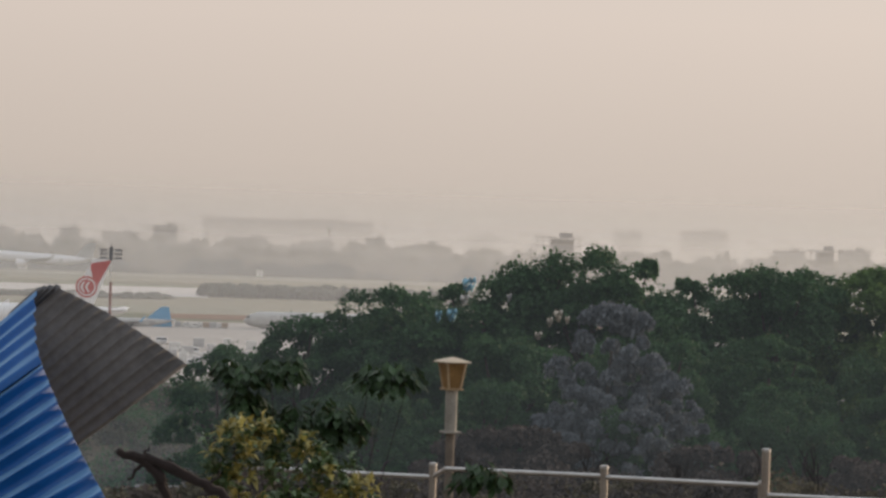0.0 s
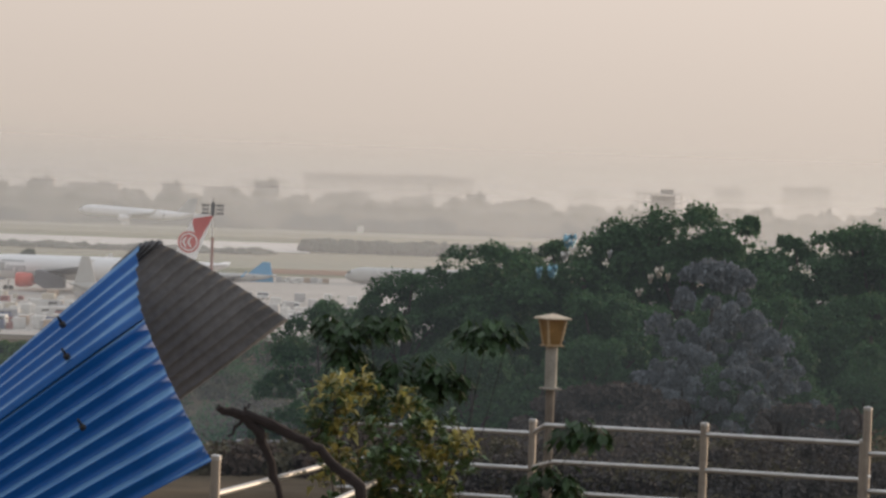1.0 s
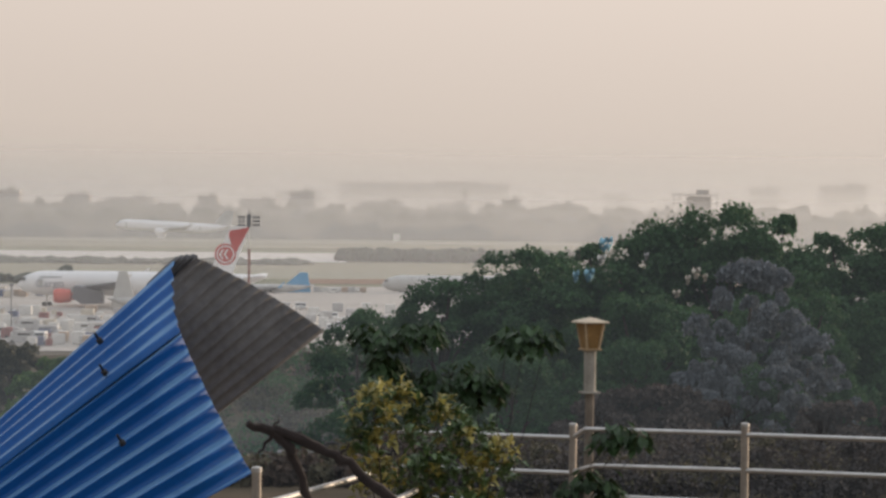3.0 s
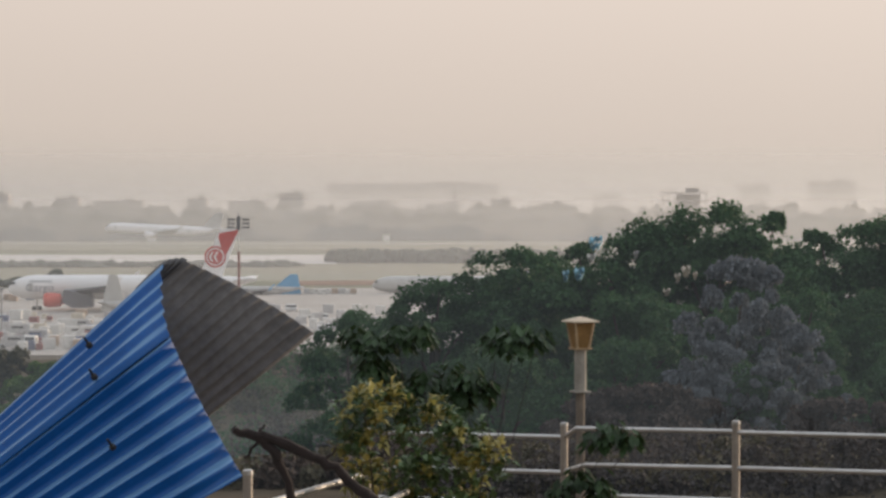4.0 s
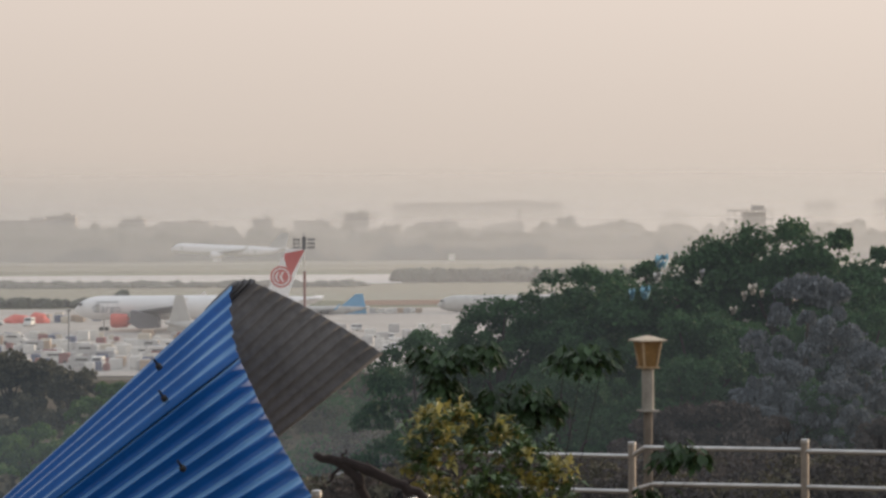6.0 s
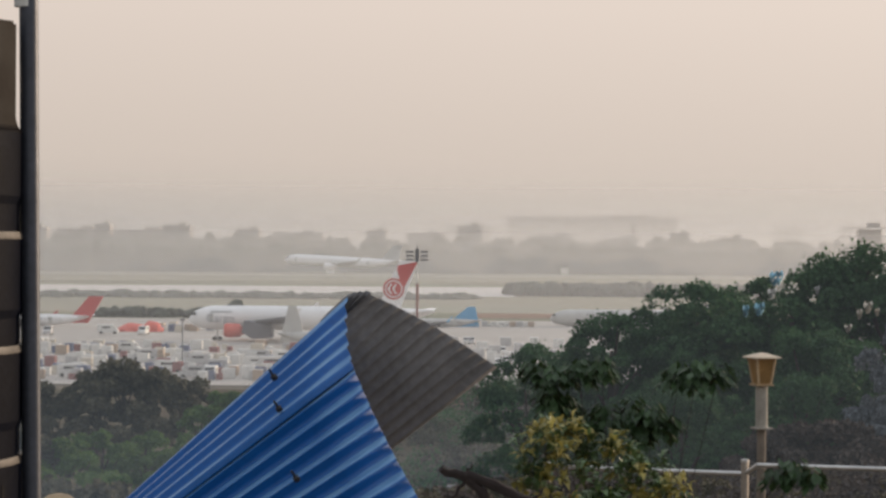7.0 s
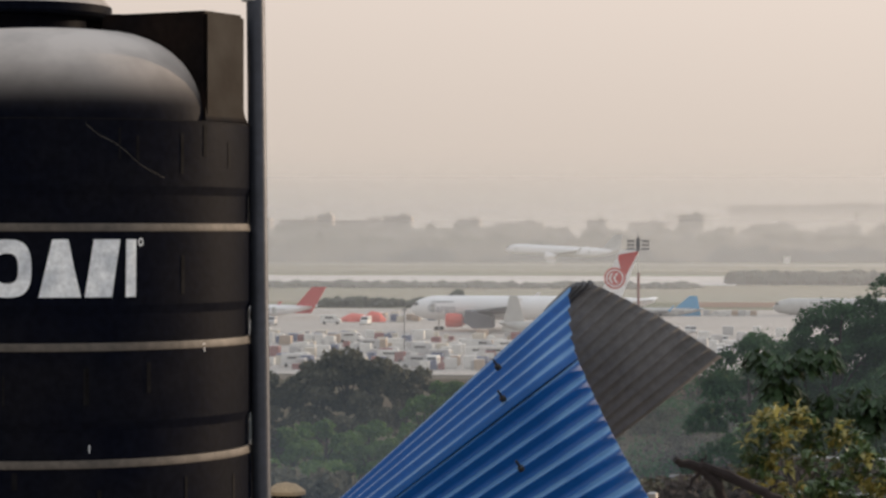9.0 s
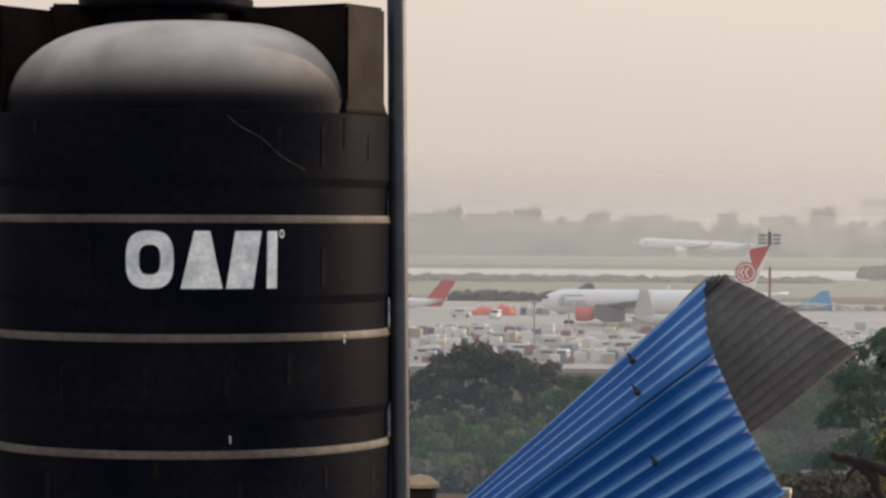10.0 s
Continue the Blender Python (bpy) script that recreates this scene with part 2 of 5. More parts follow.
WING_GREY = mat("wing_grey", (0.05, 0.052, 0.06), 0.5, vary=0.12, scale=0.3, fine=4, bump=0)
PALE_GREY = mat("pale_grey_paint", (0.55, 0.55, 0.53), 0.55, vary=0.15, scale=0.4, fine=4, bump=0)
DARK = mat("dark_glass", (0.03, 0.035, 0.04), 0.2, vary=0.2, scale=1, fine=9, bump=0)
TYRE = mat("tyre", (0.02, 0.02, 0.02), 0.85, vary=0.2, scale=1, fine=9, bump=0)
LETTER = mat("grey_lettering", (0.34, 0.36, 0.40), 0.6, vary=0.1, scale=1, fine=9, bump=0)
MAST = mat("mast_grey", (0.10, 0.105, 0.12), 0.6, vary=0.2, scale=1, fine=9, bump=0)
RUST = mat("rust_red_post", (0.20, 0.055, 0.04), 0.8, vary=0.3, scale=1, fine=9, bump=0)
FAR_GLASS = mat("far_window", (0.30, 0.30, 0.30), 0.5, vary=0.2, scale=0.1, fine=1, bump=0)
BUILD = mat("far_render", (0.52, 0.49, 0.46), 0.9, vary=0.2, scale=0.05, fine=0.4, bump=0)
CARGO = [mat("cargo_" + n, c, 0.6, vary=0.15, scale=0.5, fine=5, bump=0) for n, c in (
    ("white", (0.72, 0.72, 0.70)), ("silver", (0.5, 0.5, 0.5)), ("blue", (0.09, 0.12, 0.22)), ("maroon", (0.24, 0.08, 0.08)),
    ("cream", (0.62, 0.57, 0.48)), ("tan", (0.42, 0.33, 0.25)))]

# ---------------------------------------------------------------- builders


def thing(name, at, label, category, group="", kind="", turn=0.0):
    ob = new(name)
    ob.empty_display_size = 0.1
    ob.matrix_basis = pose(*at, 0, 0, turn)
    return tagged(ob, label, category, group, kind)


def part(name, bm, material, parent, label="", smooth=True, kind=""):
    """Links a bmesh as one mesh object under a thing or a part."""
    me = bpy.data.meshes.new(name)
    bm.to_mesh(me)
    bm.free()
    return part_mesh(name, me, material, parent, label, smooth, kind)


def part_mesh(name, me, material, parent, label="", smooth=True, kind=""):
    if not me.materials:
        me.materials.append(material)
    if smooth:
        me.polygons.foreach_set("use_smooth", [True] * len(me.polygons))
        me.set_sharp_from_angle(angle=radians(38))
    ob = new(name, me)
    ob.parent = parent
    return tagged(ob, label, "", "", kind)


def box(bm, cx, cy, cz, sx, sy, sz, bevel=0.0, turn=None):
    m = Matrix.Translation((cx, cy, cz)) @ (turn or Matrix()) @ Matrix.Diagonal((sx, sy, sz, 1))
    made = bmesh.ops.create_cube(bm, size=1, matrix=m)["verts"]
    if bevel:
        edges = list({e for v in made for e in v.link_edges})
        bmesh.ops.bevel(bm, geom=edges, offset=bevel, segments=2, affect="EDGES")
    return bm


def boxed(cx, cy, cz, sx, sy, sz, bevel=0.0, turn=None):
    return box(bmesh.new(), cx, cy, cz, sx, sy, sz, bevel, turn)


def tube(points, radii, sides=10, bm=None, cap=True):
    """A tapered tube along points."""
    bm = bm or bmesh.new()
    pts = [Vector(p) for p in points]
    rings, side = [], None
    for i, p in enumerate(pts):
        way = (pts[min(i + 1, len(pts) - 1)] - pts[max(i - 1, 0)]).normalized()
        if side is None:
            side = way.orthogonal().normalized()
        side = (side - way * side.dot(way)).normalized()
        up = way.cross(side)
        r = radii[i] if hasattr(radii, "__len__") else radii
        rings.append([bm.verts.new(p + (side * math.cos(2 * math.pi * k / sides) + up * math.sin(2 * math.pi * k / sides)) * r) for k in range(sides)])
    for a, b in zip(rings, rings[1:]):
        for k in range(sides):
            bm.faces.new((a[k], a[(k + 1) % sides], b[(k + 1) % sides], b[k]))
    if cap:
        bm.faces.new(rings[0][::-1])
        bm.faces.new(rings[-1])
    return bm


def lathe(profile, sides=48, bm=None):
    """Turns (radius, height) pairs round the z axis."""
    bm = bm or bmesh.new()
    rings = []
    for r, z in profile:
        if r < 1e-4:
            rings.append([bm.verts.new((0, 0, z))])
        else:
            rings.append([bm.verts.new((r * math.cos(2 * math.pi * k / sides), r * math.sin(2 * math.pi * k / sides), z)) for k in range(sides)])
    for a, b in zip(rings, rings[1:]):
        for k in range(sides):
            q = [a[k % len(a)], a[(k + 1) % len(a)], b[(k + 1) % len(b)], b[k % len(b)]]
            q = [v for i, v in enumerate(q) if v not in q[:i]]
            if len(q) > 2:
                bm.faces.new(q)
    bmesh.ops.recalc_face_normals(bm, faces=bm.faces)
    return bm


def plate(outline, thick, axis="y"):
    """A flat slab with the given outline in x, z (axis y) or x, y (axis z), centred on its thickness."""
    bm = bmesh.new()
    sides = []
    for s in (-0.5, 0.5):
        sides.append([bm.verts.new((a, s * thick, b) if axis == "y" else (a, b, s * thick)) for a, b in outline])
    n = len(outline)
    bm.faces.new(sides[0])
    bm.faces.new(sides[1][::-1])
    for k in range(n):
        bm.faces.new((sides[0][k], sides[1][k], sides[1][(k + 1) % n], sides[0][(k + 1) % n]))
    bmesh.ops.recalc_face_normals(bm, faces=bm.faces)
    return bm


def mesh_of(name, verts, faces, material):
    me = bpy.data.meshes.new(name)
    me.from_pydata(verts, [], faces)
    me.materials.append(material)
    return me


def leaf_cloud(name, rng, blobs, per_blob, size, material, droop=0.2, inner=0.55):
    """Leaves on the outer shells of round clumps; every leaf is a small folded blade."""
    vs, fs = [], []
    for (bx, by, bz, br) in blobs:
        n = per_blob
        d = rng.normal(size=(n, 3))
        d /= np.linalg.norm(d, axis=1)[:, None]
        d[:, 2] = np.where(d[:, 2] < -0.35, -d[:, 2], d[:, 2])
        rad = br * (inner + (1 - inner) * rng.random(n) ** 0.45) * (1 + 0.22 * np.sin(d[:, 0] * 5 + bx * 3) * np.cos(d[:, 1] * 6 + by))
        rad *= np.where(rng.random(n) < 0.10, 1 + 0.24 * rng.random(n), 1.0)
        c = np.array([bx, by, bz]) + d * rad[:, None] * np.array([1, 1, 0.82])
        t = rng.normal(size=(n, 3)) + d * 0.5
        t[:, 2] -= droop
        t /= np.linalg.norm(t, axis=1)[:, None]
        nn = d + rng.normal(size=(n, 3)) * 0.36
        s = np.cross(t, nn)
        s /= np.linalg.norm(s, axis=1)[:, None] + 1e-6
        up = np.cross(s, t)
        ln = size * (0.6 + 0.8 * rng.random(n))[:, None]
        w = ln * 0.36
        base, tip = c - t * ln * 0.5, c + t * ln * 0.5 - up * ln * 0.12
        a, b = c + s * w + up * w * 0.3, c - s * w + up * w * 0.3
        k = len(vs)
        q = np.stack([base, a, tip, b], 1).reshape(-1, 3)
        vs.extend(q.tolist())
        fs.extend([(k + 4 * i, k + 4 * i + 1, k + 4 * i + 2, k + 4 * i + 3) for i in range(n)])
    return mesh_of(name, vs, fs, material)


def crown_blobs(rng, height, spread, count, low=0.3):
    """Clumps filling an uneven crown."""
    out = []
    for i in range(count):
        u = rng.random()
        z = height * (low + (0.93 - low) * u)
        wide = spread * math.sqrt(max(0.06, 1 - ((u - 0.38) / 0.66) ** 2))
        a, r = rng.random() * 2 * math.pi, wide * math.sqrt(rng.random())
        out.append((r * math.cos(a), r * math.sin(a), z, spread * (0.13 + 0.20 * rng.random() ** 1.4)))
    return out


def trunk_mesh(rng, height, radius, blobs):
    bm = bmesh.new()
    lean = [(0, 0, -1.0), (0.1, 0.05, height * 0.25), (0.25 * rng.random(), -0.2, height * 0.5), (0.2, 0.1, height * 0.8)]
    tube(lean, [radius * 1.3, radius, radius * 0.7, radius * 0.25], 9, bm)
    for (x, y, z, r) in blobs[:9]:
        s = Vector((0.1, 0, height * (0.25 + 0.3 * rng.random())))
        e = Vector((x, y, z))
        mid = s.lerp(e, 0.5) + Vector((0, 0, 0.06 * height))
        tube([s, mid, e], [radius * 0.45, radius * 0.3, radius * 0.1], 6, bm)
    return bm


def moved(bm, x, y, z, turn=None):
    bm.transform(Matrix.Translation((x, y, z)) @ (turn or Matrix()))
    return bm

# ---------------------------------------------------------------- ground
FIELD = -26.5


def smooth(a, b, x):
    u = min(1.0, max(0.0, (x - a) / (b - a)))
    return u * u * (3 - 2 * u)


def ground_z(x, y):
    """The hill top under the camera, its wooded spur to the right, and the airfield plain below."""
    top = -1.75 - 1.8 * smooth(7, 20, y)
    valley = top + (FIELD - top) * smooth(30, 112, y)
    spur = top + (-9.5 - top) * smooth(33, 75, y)
    spur = spur + (FIELD - spur) * smooth(120, 300, y)
    side = smooth(-0.035, 0.035, x / max(y, 20.0))
    return valley + (spur - valley) * side


def build_ground():
    rows = [-40, -20, -8, 0, 4, 8, 12, 16, 20, 25, 30, 34, 37, 42, 48, 55, 62, 70, 80, 90, 100, 112, 125, 140, 155, 172, 190, 215, 240, 270, 300, 360, 440, 600, 900, 1400, 2200, 3200, 4500]
    cols = [i / 24 for i in range(-24, 25)]
    vs, fs = [], []
    for y in rows:
        for c in cols:
            x = c * (40 + 0.75 * max(y, 0)) * (1 + abs(c))
            vs.append((x, y, ground_z(x, y) + (0.25 * noise.noise((x * 0.2, y * 0.2, 0)) if 38 < y < 300 else 0)))
    n = len(cols)
    for j in range(len(rows) - 1):
        for i in range(n - 1):
            k = j * n + i
            fs.append((k, k + 1, k + n + 1, k + n))
    g = new("ground", mesh_of("ground", vs, fs, GRASS))
    tagged(g, "sloping hillside of dry scrub grass running down to the plain", "ground", kind="structure")


build_ground()


def strip(name, material, label, category, x0, x1, y0, y1, lift, wave=0.0):
    """A ground cover laid on the plain, its far and near edges a little uneven."""
    vs, fs, n = [], [], 60
    for i in range(n + 1):
        x = x0 + (x1 - x0) * i / n
        vs += [(x, y0 + wave * noise.noise((x * 0.02, 1, 0)), FIELD + lift), (x, y1 + wave * noise.noise((x * 0.02, 7, 0)), FIELD + lift)]
    for i in range(n):
        fs.append((2 * i, 2 * i + 2, 2 * i + 3, 2 * i + 1))
    return tagged(new(name, mesh_of(name, vs, fs, material)), label, category, kind="structure")


strip("grass_plain", FAR_GRASS, "flat faded green grass between the runways", "grass", -900, 900, 818, 2200, 0.10, 4)
strip("apron", CONCRETE, "wide pale concrete aircraft parking apron", "apron", -320, 160, 452, 822, 0.20)
strip("taxiway", RUNWAY, "long pale taxiway strip across the grass", "runway", -900, -2, 1165, 1390, 0.30, 5)
strip("dry_patch", SOIL, "strip of bare reddish earth beside the apron", "soil", -20, 200, 850, 905, 0.22, 12)
strip("runway_far", CONCRETE, "distant pale runway strip in the haze", "runway", -900, 900, 1790, 1840, 0.3, 3)


strip("soil_patch", SOIL, "patch of bare reddish earth below the hill", "soil", -22, 3, 405, 446, 0.12, 8)


# ---------------------------------------------------------------- haze
def haze(name, radius, density, base, top):
    tint = (0.62, 0.80, 1.0) if radius < 200 else (0.84, 0.865, 0.92) if radius < 1500 else (0.80, 0.815, 0.84)
    vs, fs, n = [], [], 40
    for i in range(n + 1):
        a = radians(-25 + 47 * i / n)
        for z in (FIELD - 0.2, top):
            vs.append((radius * math.sin(a), radius * math.cos(a), z))
    for i in range(n):
        fs.append((2 * i, 2 * i + 2, 2 * i + 3, 2 * i + 1))
    ob = new(name, mesh_of(name, vs, fs, haze_mat(name, density, base, top, tint)))
    tagged(ob, "thin layer of pale dusty haze over the plain", "haze", kind="structure")


for radius, density, base, top in ((30.2, 0.022, -4, 0.6), (51, 0.036, -1.5, 3.2), (150, 0.085, -18, -1.5), (446, 0.15, -14, 5), (905, 0.27, -12, 9), (1560, 0.23, -10, 18), (1960, 0.38, -8, 34), (2215, 0.32, -4, 50), (2700, 0.76, 0, 95)):
    haze("haze_layer", radius, density, base, top)

# ---------------------------------------------------------------- water tank
TANK_AT = (-1.670, 5.961, -1.18)


def build_tank():
    t = thing("water_tank", TANK_AT, "black ribbed plastic water tank with white painted mark", "water tank", turn=15.3)
    z0 = -TANK_AT[2]
    R, Q = 0.488, 0.481
    prof = [(0, -0.12 + 0.12), (R, 0.0)]
    bands = [-0.79, -0.524, -0.263, 0.004]
    prof += [(R, 0.02)]
    for z in bands:
        zz = z0 + z
        prof += [(R, zz - 0.013), (R, zz - 0.009), (Q, zz + 0.007), (Q, zz + 0.011), (Q, zz + 0.070), (Q, zz + 0.074), (R, zz + 0.090), (R, zz + 0.094)]
    prof += [(R, z0 + 0.247), (R - 0.02, z0 + 0.246)]
    for k in range(0, 13):
        a = k / 12 * math.pi / 2
        prof.append((0.09 + (R - 0.135) * max(0.0, math.cos(a)) ** 0.82, z0 + 0.247 + 0.226 * math.sin(a) ** 0.92))
    prof.append((0, z0 + 0.474))
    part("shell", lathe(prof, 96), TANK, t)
    # ledges catch the sky: that brightness is put into their pale colour
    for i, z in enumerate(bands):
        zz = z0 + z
        part("ledge", lathe([(R + 0.0015, zz - 0.010), (R + 0.0025, zz - 0.007), (Q + 0.006, zz + 0.0075), (Q - 0.002, zz + 0.008)], 96), TANK_EDGE, t, "dusty moulded ledge round the shell, its sky light painted pale")
    for (cx, cy, w, d, turn) in ((0.292, -0.112, 0.30, 0.17, -37), (-0.466, 0.04, 0.20, 0.20, -37), (-0.02, 0.24, 0.66, 0.26, 3)):
        h = 0.30
        bm = boxed(cx, cy, z0 + (0.528 if w > 0.5 else 0.507) - h / 2, w, d, h, 0.008, Matrix.Rotation(radians(turn), 4, "Z"))
        lug = part("lifting_lug", bm, TANK_LUG, t, "square moulded lug")
        if w < 0.5:
            # rounded foot that runs the lug out into the shoulder
            foot, turned = bmesh.new(), Matrix.Rotation(radians(turn), 4, "Z")
            rings = []
            for k in range(7):
                f = k / 6 * math.pi / 2
                out = 0.014 * (1 - math.sin(f))
                hz = z0 + 0.246 + 0.055 * (1 - math.cos(f))
                x1, y1 = w / 2 - 0.004 + out, d / 2 - 0.004 + out
                rings.append([foot.verts.new(Matrix.Translation((cx, cy, 0)) @ turned @ Vector((sx * x1, sy * y1, hz))) for sx, sy in ((-1, -1), (1, -1), (1, 1), (-1, 1))])
            for ra, rb in zip(rings, rings[1:]):
                for k in range(4):
                    foot.faces.new((ra[k], ra[(k + 1) % 4], rb[(k + 1) % 4], rb[k]))
            bmesh.ops.recalc_face_normals(foot, faces=foot.faces)
            part("foot", foot, TANK_LUG, lug)
    lid = part("lid", moved(lathe([(0, 0.45), (0.15, 0.45), (0.15, 0.508), (0.205, 0.510), (0.212, 0.516), (0.212, 0.535), (0.205, 0.541), (0.19, 0.560), (0.06, 0.572), (0, 0.573)], 48), -0.06, 0.06, z0), TANK, t, "round screw lid")
    part("lid_rib", boxed(-0.06, 0.06, z0 + 0.578, 0.05, 0.26, 0.016, 0.004), TANK, lid)
    # plain white blocks in place of the maker's mark
    r = R + 0.0012

    def curved(a0, a1, za, zb):
        bm = bmesh.new()
        n = 8
        cols = []
        for i in range(n + 1):
            a = a0 + (a1 - a0) * i / n
            cols.append([bm.verts.new((r * math.sin(a), -r * math.cos(a), z0 + zv)) for zv in (za, zb)])
        for i in range(n):
            bm.faces.new((cols[i][0], cols[i + 1][0], cols[i + 1][1], cols[i][1]))
        return bm
    span = lambda px: math.asin(max(-1, min(1, (px - 341) / 789 / r * (1 - 0.0))))
    # outlines in the mark's own width and height: a thick ring, a tapered block, a slanted block and a bar
    def mark(points, hole=None):
        bm, zl, zh = bmesh.new(), -0.153, -0.024
        at = lambda q: bm.verts.new((r * math.sin(span(q[0])), -r * math.cos(span(q[0])), z0 + zl + (zh - zl) * q[1]))
        if hole:
            outer, inner = [at(q) for q in points], [at(q) for q in hole]
            for k in range(len(outer)):
                n = (k + 1) % len(outer)
                bm.faces.new((outer[k], outer[n], inner[n], inner[k]))
        else:
            rows = [[at((a + (b - a) * k / 6, h)) for k in range(7)] for h, a, b in points]
            for u, v in zip(rows, rows[1:]):
                for k in range(6):
                    bm.faces.new((u[k], u[k + 1], v[k + 1], v[k]))
        return bm
    turns = [k * math.pi / 16 for k in range(32)]
    oval = lambda cx_, rx_, ry_: [(cx_ + rx_ * math.copysign(abs(math.cos(f)) ** 0.7, math.cos(f)), 0.5 + ry_ * math.copysign(abs(math.sin(f)) ** 0.7, math.sin(f))) for f in turns]
    for shape in (mark(oval(270, 42, 0.5), oval(270, 19, 0.26)), mark([(0, 324, 398), (0.5, 336, 386), (1, 348, 376)]), mark([(0, 404, 452), (0.5, 412, 459), (1, 420, 467)]), mark([(0, 476, 494), (1, 477, 495)])):
        part("mark_block", shape, PAINT_WHITE, t, "chipped white painted shape", smooth=False)
    for px_, za, zb, lb in ((620, -0.282, -0.262, "white paint drip"), (412, -0.50, -0.482, "white paint drip")):
        part("paint_drip", curved(span(px_ - 0.8), span(px_ + 0.8), za, zb), PAINT_WHITE, t, lb, smooth=False)
    # faint run-down streaks of dust and the moulded shoulder line
    srng = np.random.default_rng(31)
    for k in range(22):
        px_, top_ = srng.uniform(-10, 690), (0.242, -0.016, -0.278, -0.54)[k % 4] - srng.random() * 0.05
        wide_ = srng.uniform(1.5, 5.0)
        if 210 < px_ < 515 and top_ < 0.05 and top_ > -0.2:
            continue
        part("dust_streak", curved(span(px_ - wide_), span(px_ + wide_), top_ - srng.uniform(0.03, 0.12), top_), TANK_STREAK, t, "faint dry streak of dust", smooth=False)
    part("shoulder_line", lathe([(R + 0.0004, z0 + 0.2440), (R + 0.0008, z0 + 0.2452), (R + 0.0004, z0 + 0.2464)], 96), TANK_STREAK, t, "thin moulded line round the shoulder")
    # a long shallow scratch below the shoulder
    bm = bmesh.new()
    q = []
    for k in range(15):
        f = k / 14
        a, zz = span(405 + 140 * f), 0.235 - 0.125 * f - 0.004 * math.sin(11 * f)
        q.append([bm.verts.new((r * math.sin(a), -r * math.cos(a), z0 + zz + d)) for d in (-0.0006, 0.0006)])
    for u, v in zip(q, q[1:]):
        bm.faces.new((u[0], v[0], v[1], u[1]))
    part("scratch", bm, TANK_EDGE, t, "thin pale scratch", smooth=False)
    bm = bmesh.new()
    aa = span(503)
    ring = [(aa + 0.013 * math.cos(k * math.pi / 8), -0.030 + 0.0095 * math.sin(k * math.pi / 8), aa + 0.008 * math.cos(k * math.pi / 8), -0.030 + 0.006 * math.sin(k * math.pi / 8)) for k in range(17)]
    for (a1, z1, a2, z2), (b1, y1, b2, y2) in zip(ring, ring[1:]):
        bm.faces.new([bm.verts.new((r * math.sin(a), -r * math.cos(a), z0 + z)) for a, z in ((a1, z1), (b1, y1), (b2, y2), (a2, z2))])
    part("mark_ring", bm, PAINT_WHITE, t, smooth=False)


build_tank()
# unseen pale floor, added to bounce light up onto the tank
terrace = thing("terrace", (0, -1.5, -1.72), "unseen pale cement terrace floor added for bounce light", "terrace", kind="structure")
part("screed", boxed(0, 0, -0.06, 22, 17, 0.12, 0.01), mat("pale_bounce_floor", (0.40, 0.385, 0.36), 0.9, vary=0.25, scale=0.8, fine=20), terrace)
plinth = thing("tank_plinth", (TANK_AT[0], TANK_AT[1], -1.9), "low cement plinth under the tank", "plinth", turn=15)
part("block", boxed(0, 0, 0.36, 1.2, 1.2, 0.72, 0.02), CEMENT, plinth)

pole = thing("pipe_pole", (-1.166, 6.0, -1.85), "tall dark galvanised steel pipe standing beside the tank", "pole")
part("pipe", tube([(0.022, 0, 0), (0.0, 0, 1.85), (-0.016, 0, 3.2)], 0.0225, 20), GALV, pole)
part("cap", tube([(-0.0155, 0, 2.395), (-0.0158, 0, 2.42)], 0.0255, 20), PALE_GREY, pole, "pale pipe collar")
part("foot", lathe([(0, 0), (0.07, 0), (0.07, 0.012), (0.03, 0.02), (0, 0.02)], 20), GALV, pole)


